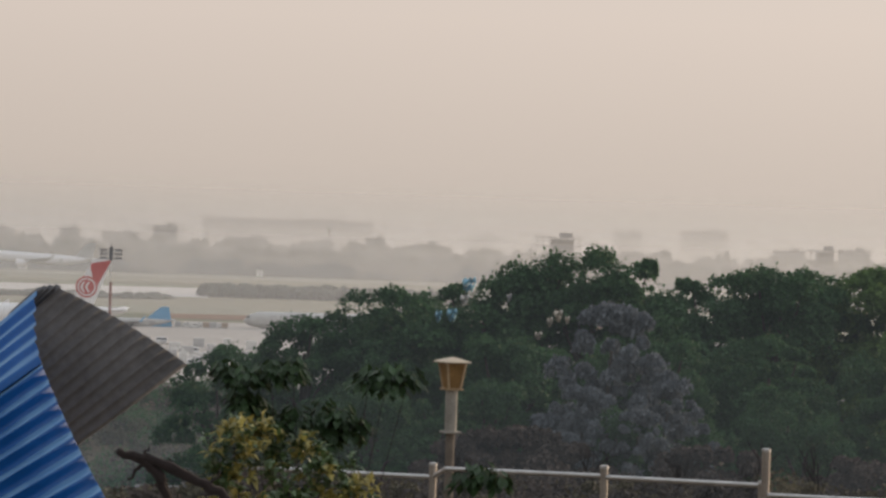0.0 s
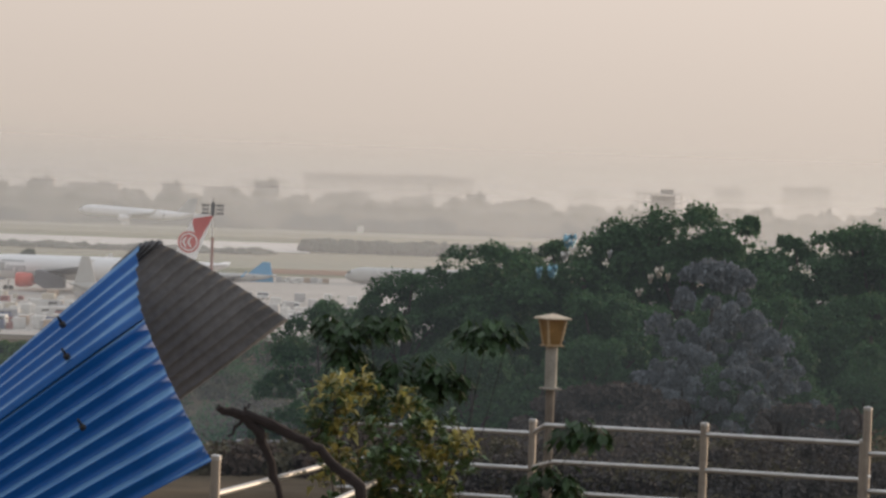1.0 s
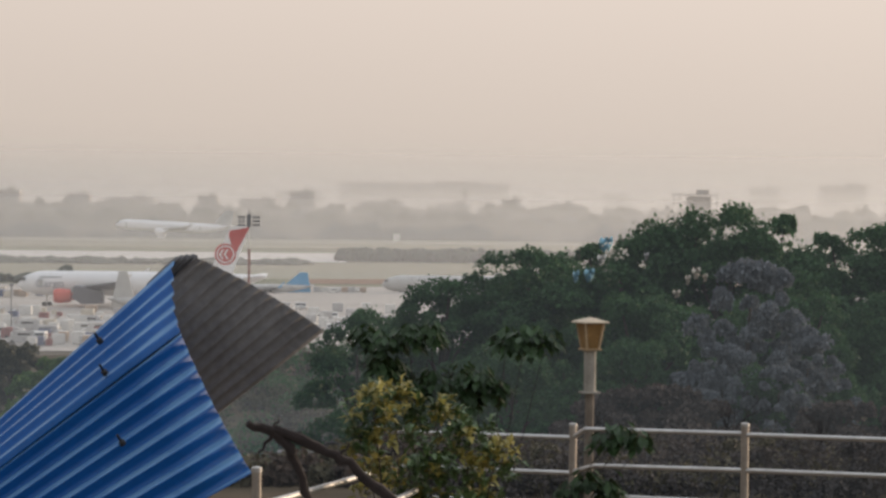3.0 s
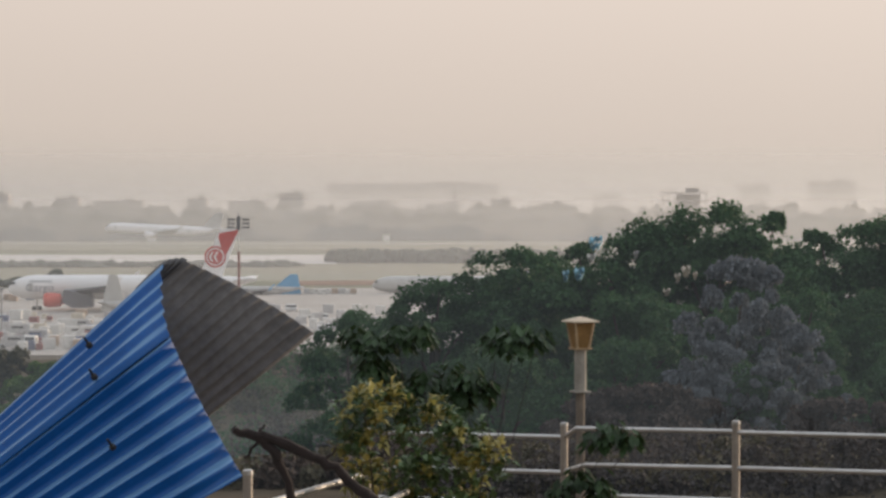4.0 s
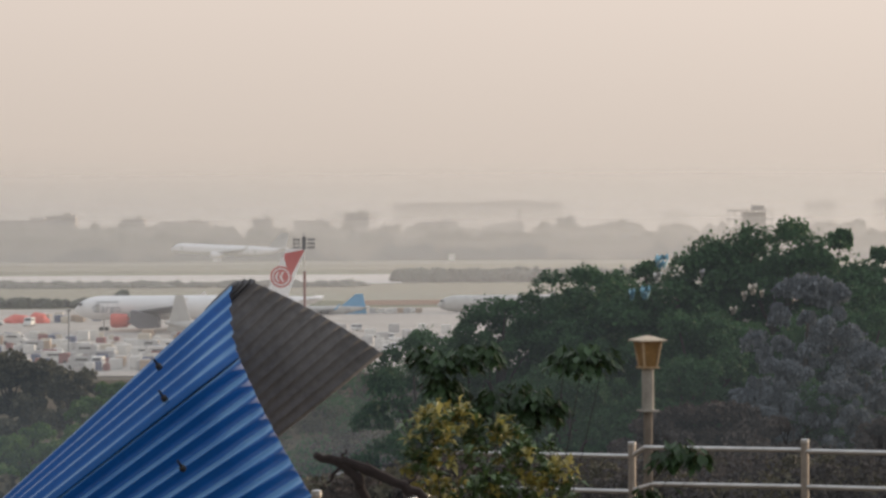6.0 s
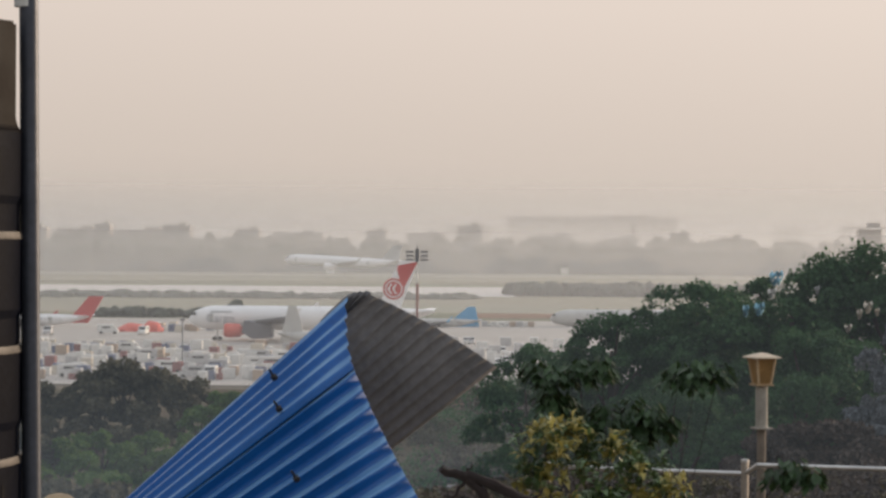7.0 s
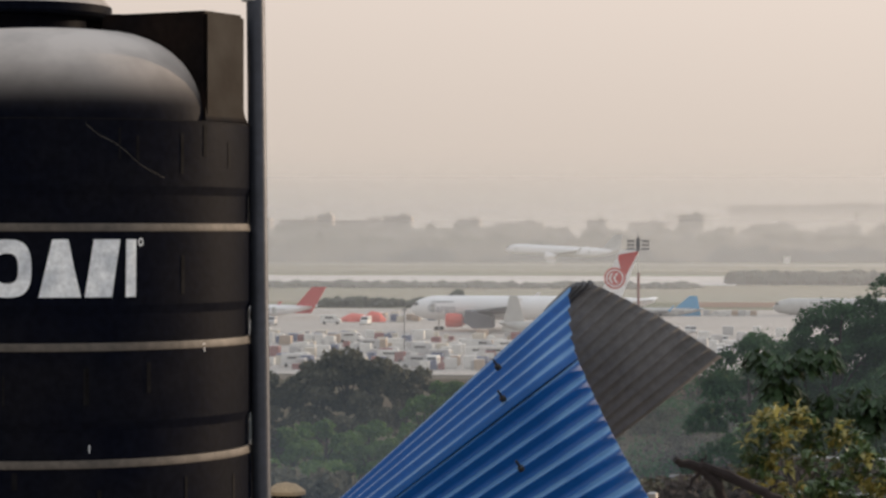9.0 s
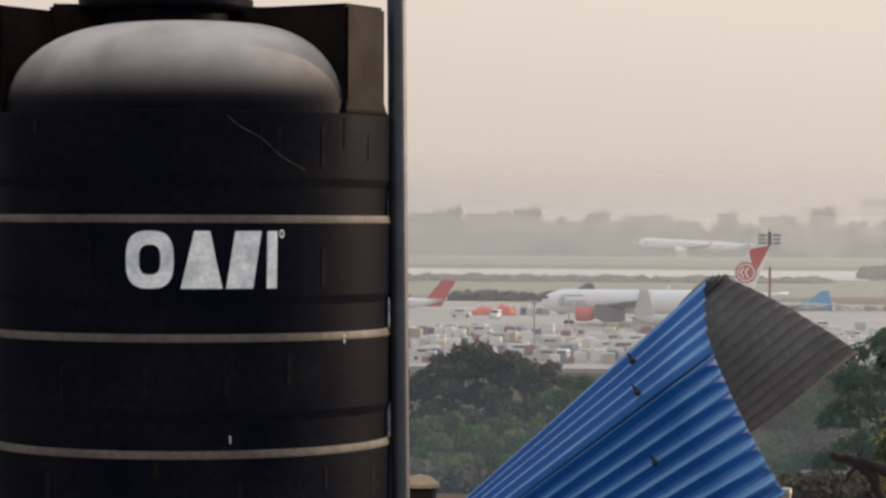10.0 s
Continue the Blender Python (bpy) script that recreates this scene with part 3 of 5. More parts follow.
# ---------------------------------------------------------------- blue sheet roof
def build_roof():
    Y0, S = 12.5, 12.5 / 4500
    t = thing("shed_roof", (-0.74, Y0, -3.4), "blue corrugated metal shed roof with grey underside", "roof")
    up = 3.4 - 0.262

    def ruled(corner0, corner1, run0, run1, y_edge, pitches, n_len, phase=0.0, long=3.2, bend=None, amp=0.017):
        """A corrugated sheet: an end profile from corner0 to corner1 and the ribs' run at either side."""
        a, b = Vector(corner0), Vector(corner1)
        r0, r1 = Vector(run0), Vector(run1)
        steps = int(pitches * 10)
        nrm = (b - a).cross(r0 + r1).normalized()
        vs, fs = [], []
        for i in range(steps + 1):
            u = i / steps
            e = a.lerp(b, u)
            if bend:
                e = e + Vector(bend) * (4 * u * (1 - u))
            h = amp * (math.sin(2 * math.pi * (u * pitches + phase)) + 0.18 * math.cos(4 * math.pi * (u * pitches + phase)))
            run = r0.lerp(r1, u)
            for j in range(n_len + 1):
                p = e + run * (long * j / n_len) + nrm * (h + 0.006 * math.sin(3 * j / n_len + 5 * u))
                vs.append(p)
        m = n_len + 1
        for i in range(steps):
            for j in range(n_len):
                k = i * m + j
                fs.append((k, k + 1, k + m + 1, k + m))
        return vs, fs, nrm

    def px(dx, dy, y=0.0):
        """Offset from the ridge point, seen from the terrace, at a depth y behind it."""
        k = (Y0 + y) / Y0
        return (dx * S * k + (k - 1) * -0.74, y, up - dy * S * k + (k - 1) * -0.262)

    def run(slope, toward=0.10):
        return Vector((-1.0, -toward, -slope)) * 0.78

    sheets = (
        ("blue_sheet", (-41, 8), (-27, 135.5), 0.925, 0.765, 5.0, (0.18, -0.23), (-0.020, 0, -0.004), 0.0135, 0.10),
        ("blue_sheet", (-32.5, 122), (101, 384), 0.775, 0.56, 8.5, (-0.185, -0.47), (-0.022, 0, 0.004), 0.0205, 0.97),
    )
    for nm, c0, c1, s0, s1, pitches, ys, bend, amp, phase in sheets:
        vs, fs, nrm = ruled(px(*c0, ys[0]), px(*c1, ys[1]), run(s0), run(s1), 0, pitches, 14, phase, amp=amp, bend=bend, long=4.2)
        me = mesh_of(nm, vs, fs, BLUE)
        ob = part_mesh(nm, me, BLUE, t, "blue painted corrugated sheet, sky light painted on the ribs")
        sol = ob.modifiers.new("thick", "SOLIDIFY")
        sol.thickness, sol.offset = 0.0035, 0.0
    # added dark strip that draws the shade in the lap between the two blue sheets
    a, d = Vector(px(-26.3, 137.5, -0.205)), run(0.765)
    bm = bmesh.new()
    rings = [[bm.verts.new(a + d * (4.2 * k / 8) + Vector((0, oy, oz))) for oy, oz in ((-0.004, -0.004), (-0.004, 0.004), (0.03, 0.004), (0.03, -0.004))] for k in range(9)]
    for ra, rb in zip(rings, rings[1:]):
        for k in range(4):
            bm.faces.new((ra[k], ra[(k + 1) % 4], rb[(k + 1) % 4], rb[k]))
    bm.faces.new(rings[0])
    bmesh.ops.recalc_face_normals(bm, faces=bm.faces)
    part("lap_shade", bm, RUBBER, t, "dark strip standing in for shade in the lap joint", smooth=False)
    # crown of the roof, bent over from the blue face to the far one
    vs, fs, _ = ruled(px(-42, 10, 0.20), px(2, -2, 0.23), run(1.0, -0.02), run(0.95, -0.02), 0, 4.5, 4, 0.3, long=0.16, bend=(-0.008, 0, 0.008), amp=0.016)
    ob = part_mesh("ridge_sheet", mesh_of("ridge_sheet", vs, fs, UNDER), UNDER, t, "grey bent crown of the sheet")
    sol = ob.modifiers.new("thick", "SOLIDIFY")
    sol.thickness, sol.offset = 0.004, 0.0
    vs, fs, _ = ruled(px(-4, 2, 0.23), px(227, 131, 0.62), run(0.98, 0.04), run(0.79, 0.04), 0, 12.0, 8, 0.1, bend=(0.012, 0, 0.016), amp=0.0056)
    ob = part_mesh("back_sheet", mesh_of("back_sheet", vs, fs, UNDER), UNDER, t, "grey unpainted underside of the far sheet")
    sol = ob.modifiers.new("thick", "SOLIDIFY")
    sol.thickness, sol.offset = 0.004, 0.0
    # roofing screws with washers
    for dx, dy, dep in ((-170, 150, -0.16), (-161, 206, -0.24), (-129, 330, -0.45)):
        p = Vector(px(dx, dy, dep - 0.012))
        n = Vector((-0.42, -0.5, 0.75)).normalized()
        bm = tube([p + n * -0.02, p, p + n * 0.004, p + n * 0.006, p + n * 0.044], [0.016, 0.016, 0.013, 0.0065, 0.006], 10)
        part("roofing_screw", bm, RUBBER, t, "dark screw with rubber washer", smooth=False)
    # frame that carries the sheets
    for a, b in (((-0.1, 0.25, 0.0), (-0.1, 0.25, up - 0.55)), ((-1.2, 0.2, 0.0), (-1.2, 0.2, 1.8))):
        part("frame_post", tube([a, b], 0.03, 8), RUST, t)


build_roof()


# ---------------------------------------------------------------- garden lamp and railing
def build_lamp():
    # lantern cap top -1.19, post foot on the terrace
    z = -3.55
    t = thing("garden_lamp", (2.742, 28.75, z), "square garden lantern with amber panes on a cement post", "lamp", turn=20)
    part("post", tube([(0, 0, 0), (0, 0, 1.46)], 0.052, 12), POST_LOW, t, "darker weathered lower post")
    part("upper_post", tube([(0, 0, 1.44), (0, 0, 1.93)], 0.070, 12), LAMP_POST, t)
    part("collar", boxed(0, 0, 1.445, 0.20, 0.20, 0.022, 0.006), LAMP_POST, t)
    part("tray", boxed(0, 0, 1.935, 0.21, 0.21, 0.022, 0.006), STONE_LAMP, t)
    a, b, z0, z1 = 0.073, 0.113, 1.946, 2.235
    cage = bmesh.new()
    for sx in (-1, 1):
        for sy in (-1, 1):
            tube([(sx * a, sy * a, z0), (sx * b, sy * b, z1)], 0.016, 6, cage)
    part("cage", cage, STONE_LAMP, t)
    for k in range(4):
        bm = bmesh.new()
        m = Matrix.Rotation(k * math.pi / 2, 4, "Z")
        q = [bm.verts.new(m @ Vector(p)) for p in ((-a, -a, z0), (a, -a, z0), (b, -b, z1), (-b, -b, z1))]
        bm.faces.new(q)
        ob = part("pane", bm, AMBER, t, "amber glass pane", smooth=False)
        ob.modifiers.new("thick", "SOLIDIFY").thickness = 0.005
    cap = lathe([(0.0, 2.30), (0.05, 2.293), (0.226, 2.252), (0.231, 2.236), (0.16, 2.232), (0, 2.232)], 4)
    bmesh.ops.rotate(cap, verts=cap.verts, cent=(0, 0, 0), matrix=Matrix.Rotation(math.pi / 4, 3, "Z"))
    part("cap", cap, LAMP_CAP, t, "pale flat pyramid cap", smooth=False)


build_lamp()


def railing(name, posts, rails, label, post_r=0.042, rail_r=0.026):
    """A run of railing: posts (x, y, top) and rails between their neighbours at drops below the first height."""
    x, y, _ = posts[0]
    t = thing(name, (x, y, -3.55), label, "railing", "terrace railings")
    for px_, py_, top in posts:
        p = part("post", tube([(px_ - x, py_ - y, 0), (px_ - x, py_ - y, top + 3.55)], post_r, 12), POST_STEEL, t)
        part("post_cap", lathe([(0, 0.008), (post_r * 0.7, 0.006), (post_r * 1.08, 0), (post_r * 1.08, -0.03), (0, -0.03)], 12), STEEL, p).location = (px_ - x, py_ - y, top + 3.55)
    for (ax, ay, az), (bx, by, bz) in rails:
        part("rail", tube([(ax - x, ay - y, az + 3.55), (bx - x, by - y, bz + 3.55)], rail_r, 10), STEEL, t)


P1, P2, P3, P4 = (2.481, 27.87, -2.386), (4.152, 26.4, -2.245), (5.553, 25.1, -2.255), (6.97, 23.8, -1.94)
railing("steel_railing", [P1, P2, P3],
        [((2.60, 27.62, -2.425), (P2[0], P2[1], -2.355)), ((P2[0], P2[1], -2.365), (P3[0], P3[1], -2.295)),
         ((2.70, 27.6, -2.822), (P2[0], P2[1], -2.738)), ((P2[0], P2[1], -2.738), (P3[0], P3[1], -2.658)),
         ((2.70, 27.6, -3.15), (P2[0], P2[1], -3.08)), ((P2[0], P2[1], -3.08), (P3[0], P3[1], -3.0)),
         ((2.49, 27.85, -2.53), (2.60, 27.62, -2.425)), ((2.49, 27.85, -2.91), (2.70, 27.6, -2.822))],
        "stainless steel terrace railing with three bright horizontal rails")
railing("steel_railing", [(0.327, 28.8, -2.52)],
        [((0.327, 28.8, -2.565), (2.46, 27.89, -2.543)), ((0.327, 28.8, -2.96), (2.46, 27.89, -2.932)), ((0.327, 28.8, -3.30), (2.46, 27.89, -3.27))],
        "stainless steel terrace railing with three bright horizontal rails")
railing("steel_railing", [(5.574, 25.06, -1.925), P4],
        [((5.60, 25.03, -2.385), (P4[0], P4[1], -2.312)), ((5.60, 25.03, -2.76), (P4[0], P4[1], -2.68)),
         ((P4[0], P4[1], -2.30), (8.6, 22.3, -2.22)), ((5.56, 25.09, -2.66), (5.60, 25.03, -2.60))],
        "stainless steel railing with taller posts and a lower rail")
railing("steel_railing", [(-0.62, 17.6, -1.83)], [((-0.62, 17.6, -2.10), (0.25, 22.2, -2.34)), ((0.20, 18.0, -2.18), (0.60, 20.6, -2.30))],
        "short steel handrail going down past the bushes", 0.034, 0.024)


# ---------------------------------------------------------------- dead branch
def build_branch():
    t = thing("dead_branch", (0.11, 2.42, -1.75), "bare dark forked dead branch", "branch")
    o = Vector((0.11, 2.42, -1.75))

    def limb(pts, radii):
        rng = np.random.default_rng(4)
        q, rr = [], []
        for (a, b, ra, rb) in zip(pts, pts[1:], radii, radii[1:]):
            for k in range(4):
                f = k / 4
                q.append(Vector(a).lerp(Vector(b), f) - o + Vector(rng.normal(size=3) * 0.0013))
                rr.append((ra + (rb - ra) * f) * (0.74 + 0.36 * rng.random()))
        q.append(Vector(pts[-1]) - o)
        rr.append(radii[-1])
        return q, rr
    q, r = limb([(-0.078, 2.39, -0.217), (-0.051, 2.4, -0.222), (-0.012, 2.4, -0.238), (0.018, 2.4, -0.254), (0.056, 2.41, -0.288), (0.085, 2.42, -0.42), (0.11, 2.42, -1.7)], [0.0045, 0.0058, 0.0050, 0.0058, 0.0055, 0.007, 0.014])
    part("main_stem", tube(q, r, 9), DEAD_WOOD, t)
    q, r = limb([(-0.056, 2.4, -0.222), (-0.046, 2.4, -0.230), (-0.036, 2.4, -0.246), (-0.020, 2.4, -0.290), (0.02, 2.41, -0.45), (0.10, 2.42, -1.5)], [0.0052, 0.0056, 0.0050, 0.0042, 0.006, 0.008])
    part("fork", tube(q, r, 9), DEAD_WOOD, t)
    for a, b, ra in (((-0.052, 2.4, -0.226), (-0.069, 2.4, -0.243), 0.0026), ((-0.053, 2.4, -0.220), (-0.050, 2.4, -0.211), 0.0018),
                     ((0.008, 2.4, -0.250), (0.017, 2.395, -0.233), 0.0022), ((-0.028, 2.4, -0.232), (-0.030, 2.398, -0.222), 0.0016)):
        q, r = limb([a, b], [ra, ra * 0.5])
        part("twig", tube(q, r, 6), DEAD_WOOD, t)


build_branch()


# ---------------------------------------------------------------- shrub with yellow and green leaves
def blade_cloud(name, rng, tips, per, length, width, material, spread=0.9):
    """Rosettes of long pointed blades at the shoot tips."""
    vs, fs = [], []
    for (x, y, z) in tips:
        for k in range(per):
            a, e = rng.random() * 6.283, rng.normal(0.45, spread * 0.5)
            d = Vector((math.cos(a) * math.cos(e), math.sin(a) * math.cos(e), math.sin(e)))
            s = d.cross(Vector((0, 0, 1))).normalized()
            up = s.cross(d)
            ln, w = length * (0.6 + 0.7 * rng.random()), width * (0.7 + 0.6 * rng.random())
            p = Vector((x, y, z)) + Vector(rng.normal(size=3)) * length * 0.22
            n = len(vs)
            mid, tip = p + d * ln * 0.5 + up * ln * 0.08, p + d * ln - Vector((0, 0, ln * 0.15))
            vs += [tuple(p), tuple(mid + s * w + up * w * 0.4), tuple(mid), tuple(mid - s * w + up * w * 0.4), tuple(tip)]
            fs += [(n, n + 1, n + 2), (n, n + 2, n + 3), (n + 1, n + 4, n + 2), (n + 2, n + 4, n + 3)]
    return mesh_of(name, vs, fs, material)


def build_shrub():
    rng = np.random.default_rng(11)
    base = Vector((0.66, 20.5, -3.55))
    t = thing("croton_shrub", tuple(base), "leafy shrub with mottled yellow and dark green leaves", "shrub")
    green, yellow = [], []
    # clumps of shoots: place, height, size, share of yellow leaves
    clumps = ((-0.45, 1.92, 0.20, 0.9), (-0.28, 1.98, 0.14, 0.8), (-0.50, 1.62, 0.17, 0.75), (-0.36, 1.30, 0.18, 0.6), (-0.12, 1.75, 0.16, 0.2), (0.02, 1.45, 0.20, 0.3),
              (0.18, 1.80, 0.16, 0.65), (0.34, 1.62, 0.20, 0.35), (0.52, 1.52, 0.15, 0.7), (0.46, 1.22, 0.20, 0.5), (0.20, 1.20, 0.20, 0.2), (-0.10, 1.08, 0.20, 0.3),
              (-0.50, 0.98, 0.18, 0.6), (0.30, 0.90, 0.24, 0.35), (0.58, 0.85, 0.16, 0.4), (-0.25, 0.80, 0.22, 0.4), (0.05, 0.65, 0.25, 0.3))
    for i, (cx, cz, cr, gold) in enumerate(clumps):
        cy = rng.uniform(-0.3, 0.3)
        s = Vector((cx * 0.12, cy * 0.15, 0.05))
        part("stem", tube([s, s.lerp(Vector((cx, cy, cz)), 0.5) + Vector((cx * 0.2, 0, 0)), Vector((cx, cy, cz))], [0.012, 0.008, 0.004], 6), BARK, t)
        for k in range(int(10 + 48 * cr)):
            d = rng.normal(size=3) * cr * 0.52
            pos = (cx + d[0], cy + d[1], cz + d[2])
            (yellow if rng.random() < gold * 0.72 else green).append(pos)
    part_mesh("green_leaves", blade_cloud("green_leaves", rng, green, 10, 0.125, 0.029, LEAF_GLOSS), LEAF_GLOSS, t, "dark green blades", smooth=False)
    part_mesh("yellow_leaves", blade_cloud("yellow_leaves", rng, yellow, 9, 0.115, 0.029, LEAF_YELLOW), LEAF_YELLOW, t, "mottled yellow blades", smooth=False)


build_shrub()


def build_frangipani():
    """A thin bush whose shoots end in umbrellas of broad hanging leaves."""
    rng = np.random.default_rng(5)
    base = Vector((0.95, 22.3, -3.55))
    t = thing("garden_tree", tuple(base), "slender garden tree with umbrella tufts of dark hanging leaves", "tree")
    tufts = [(-0.62, 0, 2.33, 0.20), (-0.80, 0.1, 2.36, 0.15), (-0.42, 0, 2.38, 0.16), (-0.22, -0.05, 2.40, 0.13), (-0.64, 0, 2.12, 0.16), (-0.52, 0.1, 2.05, 0.12),
             (0.60, 0, 2.36, 0.20), (0.78, 0, 2.36, 0.16), (0.45, 0.05, 2.36, 0.14),
             (-0.18, 0, 1.98, 0.15), (-0.33, 0.05, 1.90, 0.12), (0.05, 0.05, 2.02, 0.13), (0.22, 0, 1.98, 0.15), (0.36, 0, 1.90, 0.12), (0.12, 0, 1.85, 0.13),
             (1.28, -0.2, 1.49, 0.10), (1.44, -0.2, 1.53, 0.13), (1.60, -0.2, 1.49, 0.10), (1.14, -0.2, 1.14, 0.14), (1.34, -0.2, 1.06, 0.13), (1.0, -0.2, 1.0, 0.12)]
    vs, fs = [], []
    for (x, y, z, r) in tufts:
        r *= 0.8
        s = Vector((0.1 * x, 0, 0.1))
        part("stem", tube([s, s.lerp(Vector((x, y, z)), 0.55) + Vector((x * 0.1, 0, -0.05)), Vector((x, y, z - 0.04))], [0.006, 0.004, 0.003], 6), DEAD_WOOD, t)
        for k in range(int(80 * r / 0.15)):
            a = rng.random() * 6.283
            rad = r * math.sqrt(rng.random())
            d = Vector((math.cos(a), math.sin(a), -0.5 - 1.2 * rng.random())).normalized()
            s2 = d.cross(Vector((0, 0, 1))).normalized()
            up = s2.cross(d)
            p = Vector((x + rad * math.cos(a), y + rad * math.sin(a), z + 0.09 * (1 - (rad / r) ** 2) + rng.normal() * 0.045))
            ln, w = 0.128 * (0.7 + 0.6 * rng.random()), 0.036
            n = len(vs)
            mid = p + d * ln * 0.55
            vs += [tuple(p), tuple(mid + s2 * w + up * 0.008), tuple(mid), tuple(mid - s2 * w + up * 0.008), tuple(p + d * ln)]
            fs += [(n, n + 1, n + 2), (n, n + 2, n + 3), (n + 1, n + 4, n + 2), (n + 2, n + 4, n + 3)]
    part_mesh("leaves", mesh_of("leaves", vs, fs, LEAF_TUFT), LEAF_TUFT, t, "dark glossy hanging leaves", smooth=False)


build_frangipani()


# ---------------------------------------------------------------- woods
def tree_kit(seed, height, spread, clumps, per, size, leaf, label, category="tree", low=0.25, clump=1.0):
    """Builds the trunk and crown of one kind of tree; returns a function that plants copies."""
    rng = np.random.default_rng(seed)
    blobs = [(x, y, z, r * clump) for x, y, z, r in crown_blobs(rng, height, spread, clumps, low)]
    t = thing("tree", (0, 0, 0), label, category)
    part("trunk", trunk_mesh(rng, height, 0.028 * height, blobs), BARK, t)
    part_mesh("crown", leaf_cloud("crown", rng, blobs, per, size, leaf), leaf, t, smooth=False)
    first = [True]

    def plant(x, y, top, turn=0.0, scale=1.0):
        z = ground_z(x, y)
        k = max(0.12, (top - z) / height)
        m = pose(x, y, z, 0, 0, turn) @ Matrix.Diagonal((k * scale, k * scale, k, 1))
        if first[0]:
            t.matrix_basis = m
            first[0] = False
            return t
        c = copy_thing(t, Matrix())
        c.matrix_basis = m
        return c
    return plant


wood = [tree_kit(s, 9.5, 3.0, 64, 330, 0.17, LEAF, "broad dark green tree of the wooded hill") for s in (21, 22, 23)]
light_wood = tree_kit(24, 9.0, 3.2, 60, 300, 0.19, LEAF_LIGHT, "fresh green tree on the hillside")
grey_tree = tree_kit(25, 7.5, 2.9, 90, 260, 0.17, LEAF_GREY, "dusty grey-leaved tree on the slope", low=0.08, clump=0.6)
brown_bush = tree_kit(26, 3.0, 1.9, 34, 420, 0.14, LEAF_BROWN, "dry brown bush on the slope", "bush", 0.1)
small_bush = tree_kit(28, 2.6, 1.7, 30, 300, 0.15, LEAF, "dark green bush on the slope", "bush", 0.1)
far_light = tree_kit(29, 9.0, 3.4, 34, 200, 0.34, LEAF_LIGHT, "fresh green tree at the foot of the hill")
olive = tree_kit(27, 8.0, 3.6, 36, 170, 0.40, LEAF_OLIVE, "olive brown tree below the hill")



def leaf_patch(name, spots, per, size, material, label, seed):
    """Scrub that nobody could count: clumps of small leaves over the ground."""
    me = leaf_cloud(name, np.random.default_rng(seed), spots, per, size, material, inner=0.3)
    tagged(new(name, me), label, "scrub", kind="stuff")


rng = np.random.default_rng(3)
# crest of the hill: x, y, top of the crown
for i, (x, y, top) in enumerate((
        (0.55, 120, -4.8), (1.9, 96, -4.6), (2.3, 90, -3.6), (3.4, 90, -2.5), (4.6, 92, -2.5), (6.3, 92, -1.3), (7.4, 95, -1.6), (8.6, 90, -1.4), (9.6, 88, -0.75), (11.2, 88, -0.3),
        (12.8, 86, 0.35), (13.7, 86, 0.4), (15.4, 88, -1.15), (16.9, 90, -1.2), (18.4, 92, -0.3), (20.2, 90, -0.25), (21.6, 92, 0.0), (23.6, 92, -0.1), (25.7, 92, 0.2), (28, 92, 0.1), (30.5, 92, 0.3))):
    plant = wood[i % 3] if i not in (17, 18) else light_wood
    plant(x, y, top, turn=i * 67.0, scale=0.8 if i < 3 or i == 11 else 1.0)
for i in range(14):
    x = 3.2 + i * 1.75 + rng.normal() * 0.4
    y = 74 + rng.normal() * 4
    plant = (wood[i % 3], wood[(i + 1) % 3], light_wood)[0 if rng.random() < 0.8 or x < 14 else 2]
    plant(x, y, (-0.058 + 0.028 * smooth(2, 9, x) + 0.008 * rng.normal()) * y, i * 41.0, 0.95)
for i in range(13):
    x = 2.0 + i * 1.75 + rng.normal() * 0.3
    y = 62 + rng.normal() * 3
    wood[i % 3](x, y, (-0.075 + 0.02 * smooth(2, 8, x) + 0.008 * rng.normal()) * y, i * 97.0, 0.9)
for x, y, top in ((9.35, 58.5, -1.0), (8.5, 57, -2.9), (10.4, 57.5, -2.7), (9.4, 55, -3.3), (8.0, 55.5, -3.9)):
    grey_tree(x, y, top, x * 60, 0.72)
for x, y, top in ((6.5, 54, -3.75), (5.6, 54, -4.1), (7.4, 54, -4.1), (10.6, 53, -4.0), (13.8, 53, -4.2), (4.6, 53, -4.6)):
    brown_bush(x, y, top, x * 80, 1.0)
low = {"brown": [], "green": [], "olive": []}
for i in range(700):
    y = 30.8 + 19.0 * rng.random() ** 1.3
    x = y * rng.uniform(0.02, 0.30)
    top = max(ground_z(x, y) + 0.25, (-0.086 - 0.032 * rng.random() ** 0.6) * y)
    r = rng.uniform(0.2, 0.6)
    low[("brown", "brown", "green", "olive")[i % 4]].append((x, y, top - r * 0.7, r))
leaf_patch("brown_scrub", low["brown"], 150, 0.075, LEAF_DRY, "low dry brown scrub behind the railing", 70)
leaf_patch("green_scrub", low["green"], 150, 0.075, LEAF_OLIVE, "low faded green scrub behind the railing", 71)
leaf_patch("olive_scrub", low["olive"], 150, 0.075, LEAF_DRY, "low olive scrub behind the railing", 72)
for i in range(16):
    y = 36 + 30 * rng.random()
    x = y * rng.uniform(-0.004, 0.05)
    small_bush(x, y, (-0.098 - 0.014 * rng.random()) * y, i * 70.0, 1.2)
